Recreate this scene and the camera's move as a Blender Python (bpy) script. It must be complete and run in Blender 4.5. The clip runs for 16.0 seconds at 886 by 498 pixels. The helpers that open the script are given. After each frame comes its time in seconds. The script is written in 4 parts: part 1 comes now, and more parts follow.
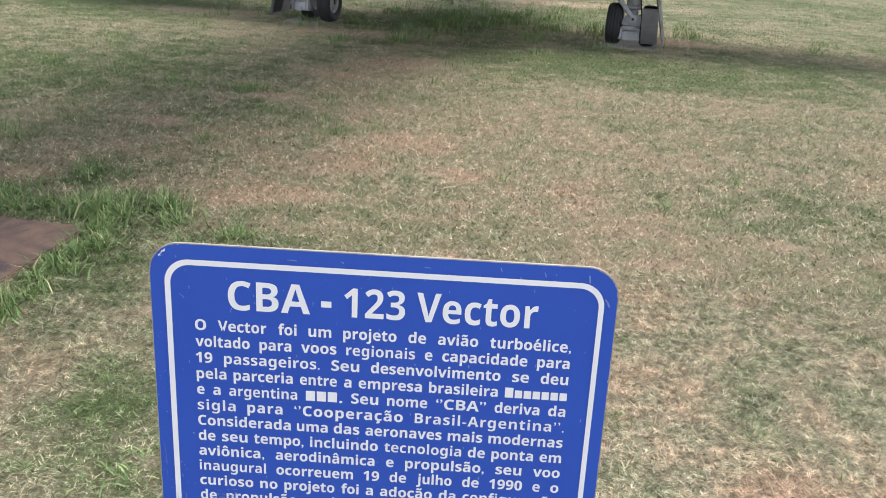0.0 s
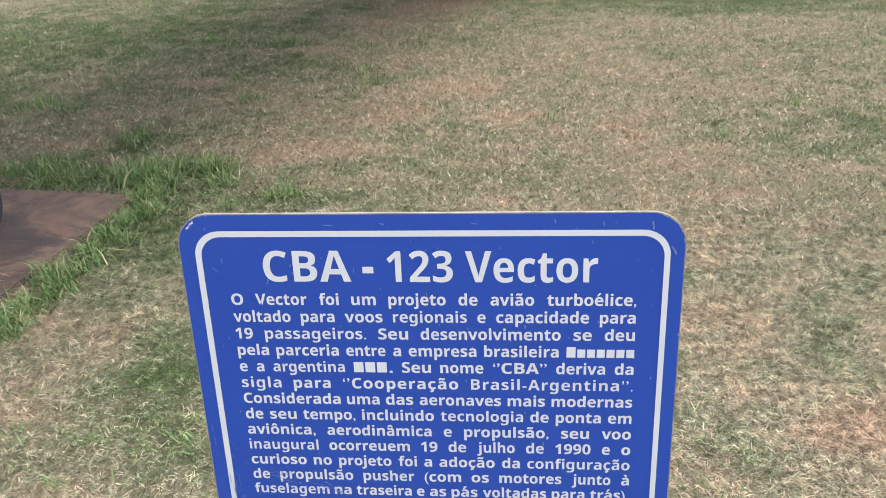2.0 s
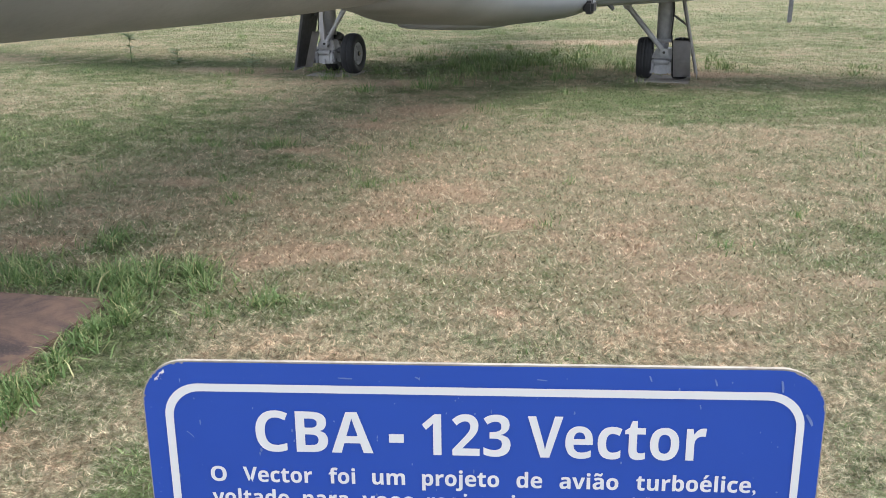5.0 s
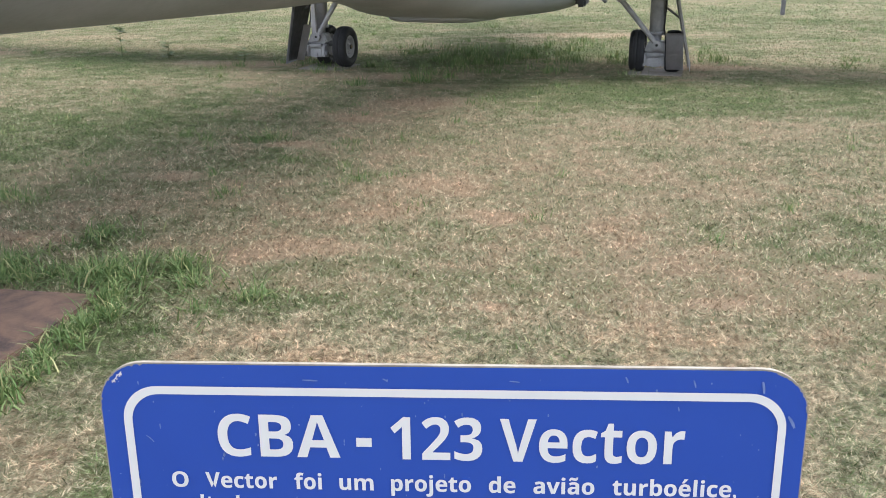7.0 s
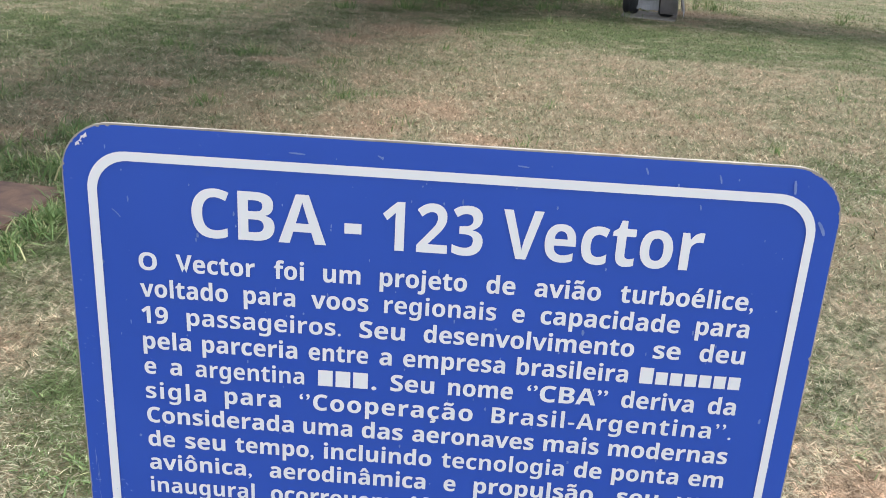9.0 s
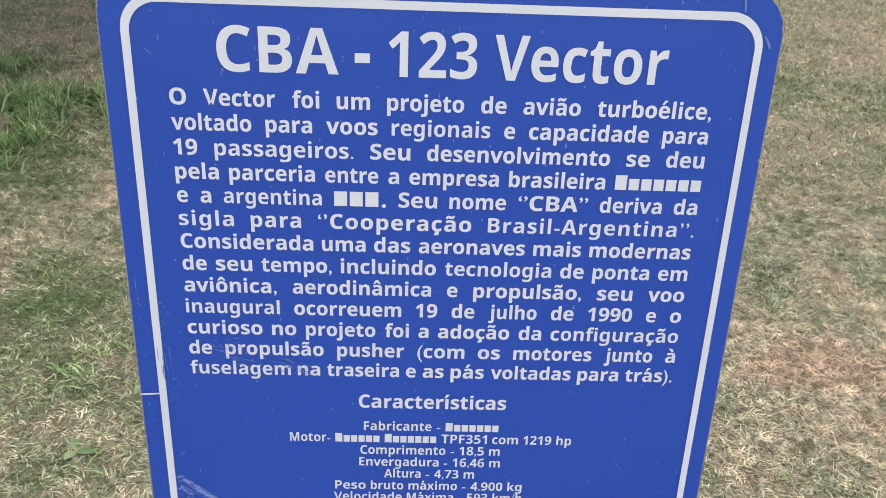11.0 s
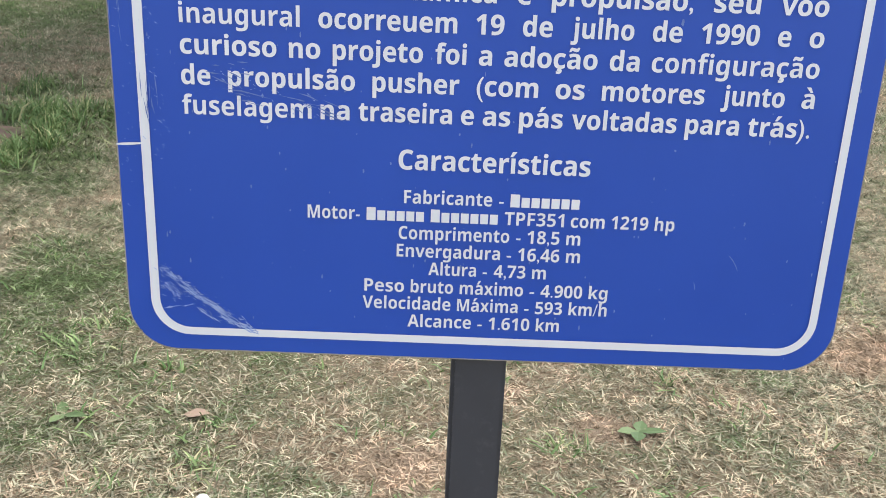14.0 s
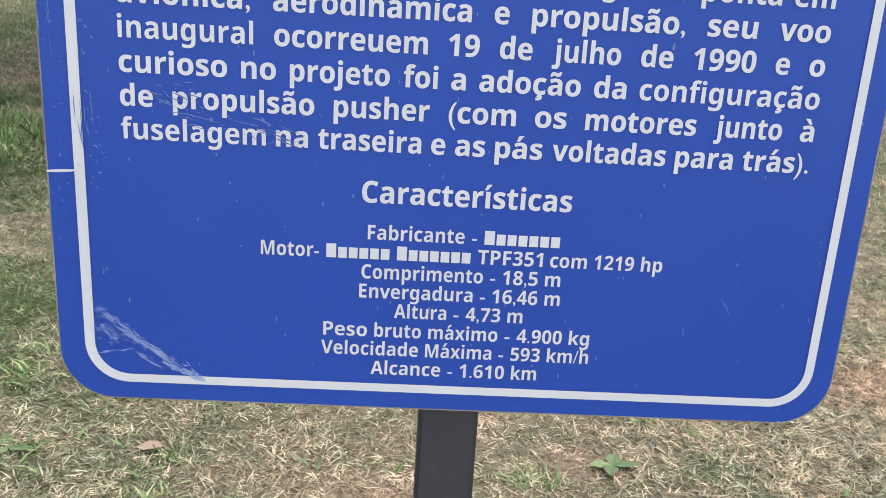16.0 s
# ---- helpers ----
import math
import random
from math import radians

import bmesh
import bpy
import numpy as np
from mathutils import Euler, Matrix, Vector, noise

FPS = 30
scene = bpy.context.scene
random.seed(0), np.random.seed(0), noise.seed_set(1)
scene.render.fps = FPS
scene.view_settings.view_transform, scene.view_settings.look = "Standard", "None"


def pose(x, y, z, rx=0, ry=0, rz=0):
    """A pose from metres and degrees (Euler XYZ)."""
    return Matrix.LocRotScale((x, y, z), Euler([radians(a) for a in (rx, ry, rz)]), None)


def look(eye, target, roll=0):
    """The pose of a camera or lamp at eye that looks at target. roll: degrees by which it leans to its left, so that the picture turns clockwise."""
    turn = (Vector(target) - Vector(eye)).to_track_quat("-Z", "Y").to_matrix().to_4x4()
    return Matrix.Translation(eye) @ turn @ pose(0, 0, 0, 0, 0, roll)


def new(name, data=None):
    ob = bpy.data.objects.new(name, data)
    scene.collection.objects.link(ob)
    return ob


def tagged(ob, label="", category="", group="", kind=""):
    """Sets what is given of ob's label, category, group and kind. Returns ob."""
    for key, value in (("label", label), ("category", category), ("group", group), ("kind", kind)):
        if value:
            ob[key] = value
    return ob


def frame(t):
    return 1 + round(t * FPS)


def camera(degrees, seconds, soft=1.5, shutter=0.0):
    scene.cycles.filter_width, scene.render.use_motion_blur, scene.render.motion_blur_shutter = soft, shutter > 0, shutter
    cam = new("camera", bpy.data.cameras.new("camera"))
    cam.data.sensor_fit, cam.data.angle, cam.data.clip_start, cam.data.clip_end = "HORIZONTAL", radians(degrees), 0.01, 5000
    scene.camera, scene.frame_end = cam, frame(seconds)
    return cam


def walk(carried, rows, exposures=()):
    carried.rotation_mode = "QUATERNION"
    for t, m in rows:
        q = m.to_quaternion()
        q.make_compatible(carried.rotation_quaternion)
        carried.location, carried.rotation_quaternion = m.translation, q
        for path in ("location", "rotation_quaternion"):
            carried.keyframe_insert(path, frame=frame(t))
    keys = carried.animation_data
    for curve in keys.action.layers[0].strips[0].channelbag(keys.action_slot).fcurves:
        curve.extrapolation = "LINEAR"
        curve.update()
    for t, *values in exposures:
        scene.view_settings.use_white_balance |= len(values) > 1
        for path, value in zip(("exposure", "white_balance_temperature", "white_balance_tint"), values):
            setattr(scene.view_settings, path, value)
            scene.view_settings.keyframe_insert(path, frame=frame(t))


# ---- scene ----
cam = camera(53.4, 16.0, soft=0.85)
PATH = [
    (0, (0.612, 0.976, 1.548), (0.549, 2.816, 0.824), 3.3),
    (0.5, (0.615, 1.025, 1.53), (0.613, 2.825, 0.711), 4.7),
    (1, (0.619, 1.043, 1.519), (0.605, 2.818, 0.647), 4.6),
    (1.5, (0.619, 1.047, 1.517), (0.609, 2.826, 0.652), 4.8),
    (2, (0.615, 1.058, 1.528), (0.437, 2.84, 0.688), -1.9),
    (2.5, (0.593, 1.121, 1.519), (0.328, 2.961, 0.846), -1.8),
    (3, (0.57, 1.179, 1.501), (0.258, 3.006, 0.811), -0.9),
    (3.5, (0.528, 1.194, 1.491), (0.428, 3.04, 0.788), -1.1),
    (4, (0.505, 1.23, 1.492), (0.314, 3.099, 0.874), -0.2),
    (4.5, (0.521, 1.266, 1.479), (0.322, 3.115, 0.805), -1.2),
    (5, (0.532, 1.281, 1.476), (0.394, 3.151, 0.847), -0.4),
    (5.2, (0.533, 1.284, 1.474), (0.391, 3.159, 0.861), -0.1),
    (7.3, (0.551, 1.31, 1.467), (0.428, 3.175, 0.823), -0.4),
    (7.5, (0.545, 1.305, 1.455), (0.412, 3.17, 0.812), 0.1),
    (8, (0.542, 1.324, 1.406), (0.432, 3.165, 0.693), 1.8),
    (8.2, (0.539, 1.33, 1.387), (0.434, 3.167, 0.665), 2.6),
    (10.3, (0.517, 1.275, 1.297), (0.491, 3.077, 0.481), 4.0),
    (10.5, (0.507, 1.256, 1.295), (0.509, 3.077, 0.468), 3.5),
    (11, (0.495, 1.204, 1.282), (0.555, 2.973, 0.399), 2.9),
    (11.5, (0.491, 1.161, 1.266), (0.553, 2.928, 0.379), 2.5),
    (12, (0.509, 1.148, 1.253), (0.443, 2.88, 0.301), -0.5),
    (12.5, (0.528, 1.155, 1.204), (0.412, 2.975, 0.44), -2.3),
    (13, (0.484, 1.213, 1.105), (0.435, 3.03, 0.324), -0.5),
    (13.5, (0.474, 1.236, 1.017), (0.459, 3.084, 0.312), 2.1),
    (14, (0.4777, 1.2669, 0.9435), (0.4879, 3.107, 0.2363), 2.94),
    (14.5, (0.4887, 1.3179, 0.8985), (0.5949, 3.148, 0.1743), 5.24),
    (15, (0.4977, 1.3509, 0.9035), (0.6429, 3.181, 0.1843), 4.24),
    (15.5, (0.4917, 1.3399, 0.9235), (0.6059, 3.181, 0.2253), 3.64),
    (16, (0.4777, 1.3279, 0.9375), (0.5569, 3.182, 0.2703), 4.14),
]
walk(cam, [(t, look(eye, target, roll)) for t, eye, target, roll in PATH], ((0, 1.27), (1.0, 1.2), (1.6, 1.2), (2.5, 1.27), (8.2, 1.3), (10.3, 1.18), (16, 1.18)))

# ---- light ----
world = bpy.data.worlds.new("overcast_sky")
scene.world = world
world.use_nodes = True
wt = world.node_tree
sky = wt.nodes.new("ShaderNodeTexSky")
sky.sky_type, sky.sun_disc = "NISHITA", False
sky.air_density, sky.dust_density = 1.0, 1.5
hsv = wt.nodes.new("ShaderNodeHueSaturation")
hsv.inputs["Saturation"].default_value = 0.42
wt.links.new(sky.outputs[0], hsv.inputs["Color"])
wt.links.new(hsv.outputs[0], wt.nodes["Background"].inputs["Color"])
wt.nodes["Background"].inputs["Strength"].default_value = 0.15
sun = new("sun", bpy.data.lights.new("sun", "SUN"))
sun.data.energy, sun.data.angle, sun.data.color = 1.25, radians(54), (1.0, 0.98, 0.955)
SUN_AZ, SUN_EL = radians(64), radians(62)
sun.matrix_world = look((10 * math.sin(SUN_AZ) * math.cos(SUN_EL), 10 * math.cos(SUN_AZ) * math.cos(SUN_EL), 10 * math.sin(SUN_EL) + 5), (0, 0, 5))
sky.sun_elevation, sky.sun_rotation = SUN_EL, SUN_AZ


# ---- materials ----
class Mat:
    """A small builder of node materials."""

    def __init__(self, name, rough=0.6, metal=0.0, spec=0.5):
        self.m = bpy.data.materials.new(name)
        self.m.use_nodes = True
        self.t = self.m.node_tree
        self.b = self.t.nodes["Principled BSDF"]
        self.b.inputs["Roughness"].default_value = rough
        self.b.inputs["Metallic"].default_value = metal
        self.b.inputs["Specular IOR Level"].default_value = spec

    def node(self, kind, **values):
        n = self.t.nodes.new(kind)
        for k, v in values.items():
            n.inputs[k].default_value = v
        return n

    def link(self, a, b):
        self.t.links.new(a, b)

    def coords(self):
        return self.node("ShaderNodeTexCoord").outputs["Object"]

    def world_place(self):
        return self.node("ShaderNodeNewGeometry").outputs["Position"]

    def noise(self, scale, detail=4.0, rough=0.6, where=None, distortion=0.0):
        n = self.node("ShaderNodeTexNoise", Scale=scale, Detail=detail, Roughness=rough, Distortion=distortion)
        self.link(where if where is not None else self.coords(), n.inputs["Vector"])
        return n.outputs["Fac"]

    def ramp(self, fac, stops):
        n = self.node("ShaderNodeValToRGB")
        e = n.color_ramp.elements
        while len(e) < len(stops):
            e.new(0.5)
        for el, (p, c) in zip(e, stops):
            el.position, el.color = p, (*c, 1) if len(c) == 3 else c
        self.link(fac, n.inputs["Fac"])
        return n.outputs["Color"]

    def mix(self, fac, a, b, mode="MIX"):
        n = self.node("ShaderNodeMix")
        n.data_type, n.blend_type = "RGBA", mode
        for sock, v in ((n.inputs[0], fac), (n.inputs[6], a), (n.inputs[7], b)):
            if isinstance(v, bpy.types.NodeSocket):
                self.link(v, sock)
            else:
                sock.default_value = v if not isinstance(v, tuple) else (*v, 1)
        return n.outputs[2]

    def math(self, op, a, b=0.0, clamp=False):
        n = self.node("ShaderNodeMath")
        n.operation, n.use_clamp = op, clamp
        for i, v in enumerate((a, b)):
            if isinstance(v, bpy.types.NodeSocket):
                self.link(v, n.inputs[i])
            else:
                n.inputs[i].default_value = v
        return n.outputs[0]

    def color(self, c):
        if isinstance(c, tuple):
            self.b.inputs["Base Color"].default_value = (*c, 1)
        else:
            self.link(c, self.b.inputs["Base Color"])
        return self

    def rough(self, sock):
        self.link(sock, self.b.inputs["Roughness"])
        return self

    def bump(self, height, strength=0.3, dist=0.01):
        n = self.node("ShaderNodeBump", Strength=strength, Distance=dist)
        self.link(height, n.inputs["Height"])
        self.link(n.outputs[0], self.b.inputs["Normal"])
        return self


def worn(name, base, dark, light, scale=6.0, rough=0.5, metal=0.0, bump=0.15, dist=0.002):
    """Paint or metal with stains, grain and slight relief."""
    m = Mat(name, rough, metal)
    big, fine = m.noise(scale, 5), m.noise(scale * 9, 6, 0.7)
    c = m.mix(m.ramp(big, [(0.35, (0, 0, 0)), (0.7, (1, 1, 1))]), base, dark)
    c = m.mix(m.ramp(fine, [(0.55, (0, 0, 0)), (0.75, (0.6, 0.6, 0.6))]), c, light)
    m.color(c).bump(fine, bump, dist)
    m.rough(m.math("ADD", m.math("MULTIPLY", fine, 0.3), rough - 0.12))
    return m.m


def blue_film():
    m = Mat("blue_sign_film", 0.34, 0.0, 0.4)
    big, fine, spk = m.noise(5, 4), m.noise(60, 5, 0.7), m.noise(170, 3, 0.6)
    c = m.mix(m.ramp(big, [(0.3, (0, 0, 0)), (0.75, (1, 1, 1))]), (0.0205, 0.080, 0.455), (0.026, 0.092, 0.495))
    c = m.mix(m.ramp(spk, [(0.70, (0, 0, 0)), (0.80, (0.35, 0.35, 0.35))]), c, (0.22, 0.29, 0.62))
    m.color(c).bump(fine, 0.05, 0.0006)
    m.rough(m.math("ADD", m.math("MULTIPLY", fine, 0.25), 0.26))
    return m.m


def turf_colors(m, where):
    """Straw, green and bare-soil weights of the lawn at a place; shared by the soil and the blades."""
    patch = m.noise(0.55, 5, 0.62, where, 0.4)
    small = m.noise(4.6, 4, 0.6, where)
    mid = m.noise(1.3, 3, 0.6, where)
    g = m.math("ADD", m.math("MULTIPLY", patch, 0.55), m.math("ADD", m.math("MULTIPLY", small, 0.62), m.math("MULTIPLY", mid, 0.4)))
    g = m.math("SUBTRACT", g, 0.275)
    return g, small


def spot(m, where, x, y, rx, ry, wob):
    """A soft round patch about a place of the lawn with a ragged rim."""
    sep = m.node("ShaderNodeSeparateXYZ")
    m.link(where, sep.inputs[0])
    dx = m.math("MULTIPLY", m.math("SUBTRACT", sep.outputs[0], x), 1 / rx)
    dy = m.math("MULTIPLY", m.math("SUBTRACT", sep.outputs[1], y), 1 / ry)
    d = m.math("SQRT", m.math("ADD", m.math("MULTIPLY", dx, dx), m.math("MULTIPLY", dy, dy)))
    d = m.math("ADD", d, m.math("MULTIPLY", m.math("SUBTRACT", wob, 0.5), 2.2))
    return m.math("SUBTRACT", 1.15, d, True)


# bare reddish patches of the lawn: x, y, half-sizes
BARE = [(-0.66, 5.42, 0.28, 0.16), (-0.42, 5.6, 0.26, 0.2), (-0.15, 6.15, 0.24, 0.26), (0.15, 6.9, 0.36, 0.36), (0.45, 6.15, 0.3, 0.16), (-1.97, 5.65, 0.38, 0.15), (1.47, 4.88, 0.16, 0.08),
        (0.56, 4.81, 0.1, 0.05), (2.21, 5.28, 0.16, 0.1), (-0.88, 9.31, 0.4, 0.35), (-0.16, 10.0, 0.6, 0.4), (-1.07, 8.05, 0.22, 0.18), (-1.68, 6.99, 0.3, 0.15),
        (1.53, 3.13, 0.22, 0.12), (0.42, 2.62, 0.16, 0.1), (0.85, 2.76, 0.12, 0.07), (1.25, 2.5, 0.14, 0.07), (3.0, 12.75, 0.8, 0.3), (2.0, 17.0, 2.0, 0.5), (-3.2, 13.2, 1.2, 0.4), (-0.8, 12.0, 1.2, 0.35)]
# lush patches
LUSH = [(-3.2, 8.6, 1.9, 2.4), (-4.6, 13.2, 2.6, 1.6), (-1.2, 5.15, 0.7, 0.3), (-0.5, 3.3, 0.3, 0.4), (-1.0, 4.4, 0.3, 0.55), (-0.5, 4.8, 0.35, 0.2), (1.3, 14.4, 2.2, 0.9), (2.4, 10.6, 3.4, 1.5), (-0.6, 13.6, 1.4, 0.9), (-1.3, 8.25, 0.35, 0.2),
        (-1.58, 5.68, 0.3, 0.25)]
# the far lawn's colour is pulled darker and greener to hold its brightness down
FAR_TONE = [(1.5, 19.0, 18.0, 10.0), (1.5, 34.0, 40.0, 18.0)]


def lawn_mat(name, blades):
    m = Mat(name, 0.75 if blades else 0.95, 0.0, 0.25)
    where = m.world_place()
    g, small = turf_colors(m, where)
    wob = m.noise(2.6, 5, 0.65, where)
    bare, lush = None, None
    for x, y, rx, ry in BARE:
        s = spot(m, where, x, y, rx, ry, wob)
        bare = s if bare is None else m.math("MAXIMUM", bare, s)
    for x, y, rx, ry in LUSH:
        s = spot(m, where, x, y, rx, ry, wob)
        lush = s if lush is None else m.math("MAXIMUM", lush, s)
    g = m.math("ADD", g, m.math("MULTIPLY", lush, 0.24))
    for x, y, rx, ry in FAR_TONE:
        g = m.math("ADD", g, m.math("MULTIPLY", spot(m, where, x, y, rx, ry, wob), 0.13))
    g = m.math("SUBTRACT", g, m.math("MULTIPLY", bare, 0.27))
    if blades:
        rnd = m.node("ShaderNodeNewGeometry").outputs["Random Per Island"]
        k = m.math("ADD", m.math("MULTIPLY", rnd, 0.32), m.math("SUBTRACT", g, 0.16))
        c = m.ramp(k, [(0.32, (0.70, 0.52, 0.37)), (0.45, (0.75, 0.64, 0.465)), (0.54, (0.62, 0.57, 0.42)), (0.63, (0.36, 0.385, 0.245)), (0.76, (0.21, 0.29, 0.12))])
        rnd2 = m.math("FRACT", m.math("MULTIPLY", rnd, 37.7))
        clump = m.noise(30, 3, 0.6, where)
        c = m.mix(1.0, c, m.ramp(rnd2, [(0.0, (0.32, 0.29, 0.25)), (0.3, (0.62, 0.6, 0.57)), (0.55, (0.92, 0.92, 0.92)), (0.8, (1.06, 1.06, 1.05)), (1.0, (1.15, 1.15, 1.13))]), "MULTIPLY")
        c = m.mix(1.0, c, m.ramp(clump, [(0.38, (0.62, 0.62, 0.61)), (0.62, (1.18, 1.18, 1.18))]), "MULTIPLY")
        tuft = m.noise(11, 3, 0.6, where)
        c = m.mix(1.0, c, m.ramp(tuft, [(0.38, (0.76, 0.78, 0.75)), (0.62, (1.17, 1.16, 1.17))]), "MULTIPLY")
        m.color(c)
        thin = m.node("ShaderNodeBsdfTranslucent")
        m.link(c, thin.inputs["Color"])
        both = m.node("ShaderNodeMixShader", Fac=0.3)
        m.link(m.b.outputs[0], both.inputs[1])
        m.link(thin.outputs[0], both.inputs[2])
        m.link(both.outputs[0], m.t.nodes["Material Output"].inputs["Surface"])
    else:
        fine = m.noise(48, 8, 0.8, where)
        grain = m.noise(190, 4, 0.7, where)
        k = m.math("ADD", g, m.math("MULTIPLY", m.math("SUBTRACT", fine, 0.5), 0.7))
        c = m.ramp(k, [(0.34, (0.36, 0.26, 0.175)), (0.47, (0.35, 0.28, 0.18)), (0.57, (0.29, 0.26, 0.15)), (0.68, (0.18, 0.19, 0.09)), (0.80, (0.12, 0.15, 0.06))])
        c = m.mix(m.math("MULTIPLY", bare, 0.85, True), c, (0.5, 0.375, 0.26))
        c = m.mix(m.ramp(fine, [(0.36, (0.8, 0.8, 0.8)), (0.48, (0, 0, 0))]), c, (0.17, 0.13, 0.09))
        c = m.mix(m.ramp(grain, [(0.34, (0.6, 0.6, 0.6)), (0.45, (0, 0, 0))]), c, (0.2, 0.155, 0.1))
        c = m.mix(m.ramp(grain, [(0.58, (0, 0, 0)), (0.72, (0.6, 0.6, 0.6))]), c, (0.5, 0.42, 0.28))
        m.color(c).bump(m.math("ADD", fine, grain), 0.9, 0.02)
    return m.m


def leaf_mat(name, stops):
    m = Mat(name, 0.6, 0.0, 0.3)
    rnd = m.node("ShaderNodeNewGeometry").outputs["Random Per Island"]
    m.color(m.ramp(rnd, stops))
    return m.m


def pad_mat():
    m = Mat("stained_concrete", 0.85, 0.0, 0.3)
    w = m.world_place()
    big, streak, fine = m.noise(2.1, 5, 0.65, w, 0.9), m.noise(5, 5, 0.6, w, 1.5), m.noise(90, 6, 0.75, w)
    c = m.ramp(big, [(0.32, (0.07, 0.055, 0.055)), (0.42, (0.12, 0.082, 0.074)), (0.50, (0.21, 0.132, 0.1)), (0.64, (0.27, 0.17, 0.12)), (0.76, (0.28, 0.23, 0.18))])
    c = m.mix(m.ramp(streak, [(0.45, (0, 0, 0)), (0.7, (0.7, 0.7, 0.7))]), c, (0.085, 0.062, 0.055))
    c = m.mix(m.ramp(fine, [(0.5, (0, 0, 0)), (0.75, (0.5, 0.5, 0.5))]), c, (0.3, 0.2, 0.15))
    m.color(c).bump(fine, 0.4, 0.004)
    return m.m


def skin_mat():
    m = Mat("weathered_aircraft_paint", 0.42, 0.0, 0.5)
    w = m.coords()
    big, fine = m.noise(1.2, 5, 0.6, w, 0.5), m.noise(30, 6, 0.7, w)
    c = m.ramp(big, [(0.3, (0.25, 0.265, 0.29)), (0.55, (0.31, 0.325, 0.355)), (0.75, (0.36, 0.38, 0.415))])
    c = m.mix(m.ramp(fine, [(0.55, (0, 0, 0)), (0.8, (0.5, 0.5, 0.5))]), c, (0.27, 0.265, 0.26))
    m.color(c).bump(fine, 0.08, 0.003)
    m.rough(m.math("ADD", m.math("MULTIPLY", fine, 0.3), 0.25))
    return m.m


M_BLUE = blue_film()
M_WHITE = worn("white_sign_film", (0.85, 0.85, 0.88), (0.79, 0.8, 0.84), (0.88, 0.88, 0.88), 8, 0.4, 0, 0.03, 0.0005)
M_EDGE = worn("pale_sheet_edge", (0.46, 0.42, 0.36), (0.26, 0.22, 0.18), (0.56, 0.52, 0.46), 30, 0.6)
M_SCRATCH = worn("scratched_film", (0.18, 0.26, 0.56), (0.10, 0.17, 0.46), (0.42, 0.48, 0.66), 60, 0.55)
M_SCORE = worn("scored_film", (0.40, 0.50, 0.78), (0.20, 0.31, 0.68), (0.66, 0.72, 0.84), 90, 0.55)
M_POST = worn("dark_grey_painted_steel", (0.056, 0.058, 0.07), (0.042, 0.044, 0.054), (0.09, 0.09, 0.1), 9, 0.45, 0.0, 0.1)
M_SKIN = skin_mat()
M_GEAR = worn("grey_gear_paint", (0.47, 0.47, 0.5), (0.3, 0.3, 0.33), (0.56, 0.56, 0.58), 9, 0.5)
# gear paint mixed paler to offset the wing's shade on these plates
M_GUARD = worn("lightened_gear_paint", (0.58, 0.56, 0.6), (0.44, 0.43, 0.46), (0.66, 0.64, 0.68), 8, 0.5)
M_GEARD = worn("dull_gear_metal", (0.2, 0.2, 0.22), (0.12, 0.12, 0.13), (0.3, 0.3, 0.31), 14, 0.45, 0.3)
M_RIM = worn("white_wheel_paint", (0.72, 0.72, 0.72), (0.56, 0.55, 0.53), (0.8, 0.8, 0.78), 14, 0.45)
M_DISC = worn("stained_wheel_paint", (0.72, 0.72, 0.72), (0.44, 0.42, 0.39), (0.56, 0.54, 0.5), 26, 0.5)
M_RUBBER = worn("weathered_rubber", (0.022, 0.023, 0.027), (0.03, 0.031, 0.036), (0.06, 0.058, 0.056), 12, 0.75)
# near-black for small dark parts and for shade painted into openings
M_DARK = worn("dark_parts_and_shade", (0.03, 0.03, 0.032), (0.02, 0.02, 0.022), (0.05, 0.05, 0.05), 12, 0.7)
M_BRONZE = worn("dull_bronze", (0.3, 0.24, 0.16), (0.18, 0.14, 0.1), (0.4, 0.35, 0.28), 40, 0.45, 0.5)
M_PAD = pad_mat()
M_SLAB = worn("pale_concrete", (0.36, 0.34, 0.31), (0.24, 0.2, 0.17), (0.44, 0.42, 0.39), 4, 0.85, 0, 0.4, 0.004)
M_SOIL = lawn_mat("dry_lawn_soil", False)
M_BLADE = lawn_mat("dry_lawn_blades", True)
M_TALL = leaf_mat("green_grass_blades", [(0.0, (0.11, 0.19, 0.06)), (0.5, (0.18, 0.27, 0.10)), (0.8, (0.27, 0.35, 0.14)), (1.0, (0.52, 0.48, 0.26))])
M_STRAW = leaf_mat("dead_straw", [(0.0, (0.4, 0.31, 0.18)), (0.6, (0.5, 0.42, 0.27)), (1.0, (0.25, 0.17, 0.1))])
M_WEED = leaf_mat("weed_leaves", [(0.0, (0.08, 0.13, 0.05)), (0.6, (0.14, 0.2, 0.08)), (1.0, (0.2, 0.24, 0.11))])
M_DRYLEAF = leaf_mat("dry_leaf", [(0.0, (0.36, 0.25, 0.18)), (1.0, (0.44, 0.32, 0.23))])


# ---- mesh helpers ----
def part(name, bm, material, parent=None, label="", smooth=False):
    me = bpy.data.meshes.new(name)
    bm.normal_update()
    bm.to_mesh(me)
    bm.free()
    if smooth:
        me.shade_smooth()
    me.materials.append(material)
    ob = new(name, me)
    if parent is not None:
        ob.parent = parent
    if label:
        tagged(ob, label)
    return ob


def empty(name, m, label, category, group=""):
    ob = new(name)
    ob.matrix_world = m
    return tagged(ob, label, category, group)


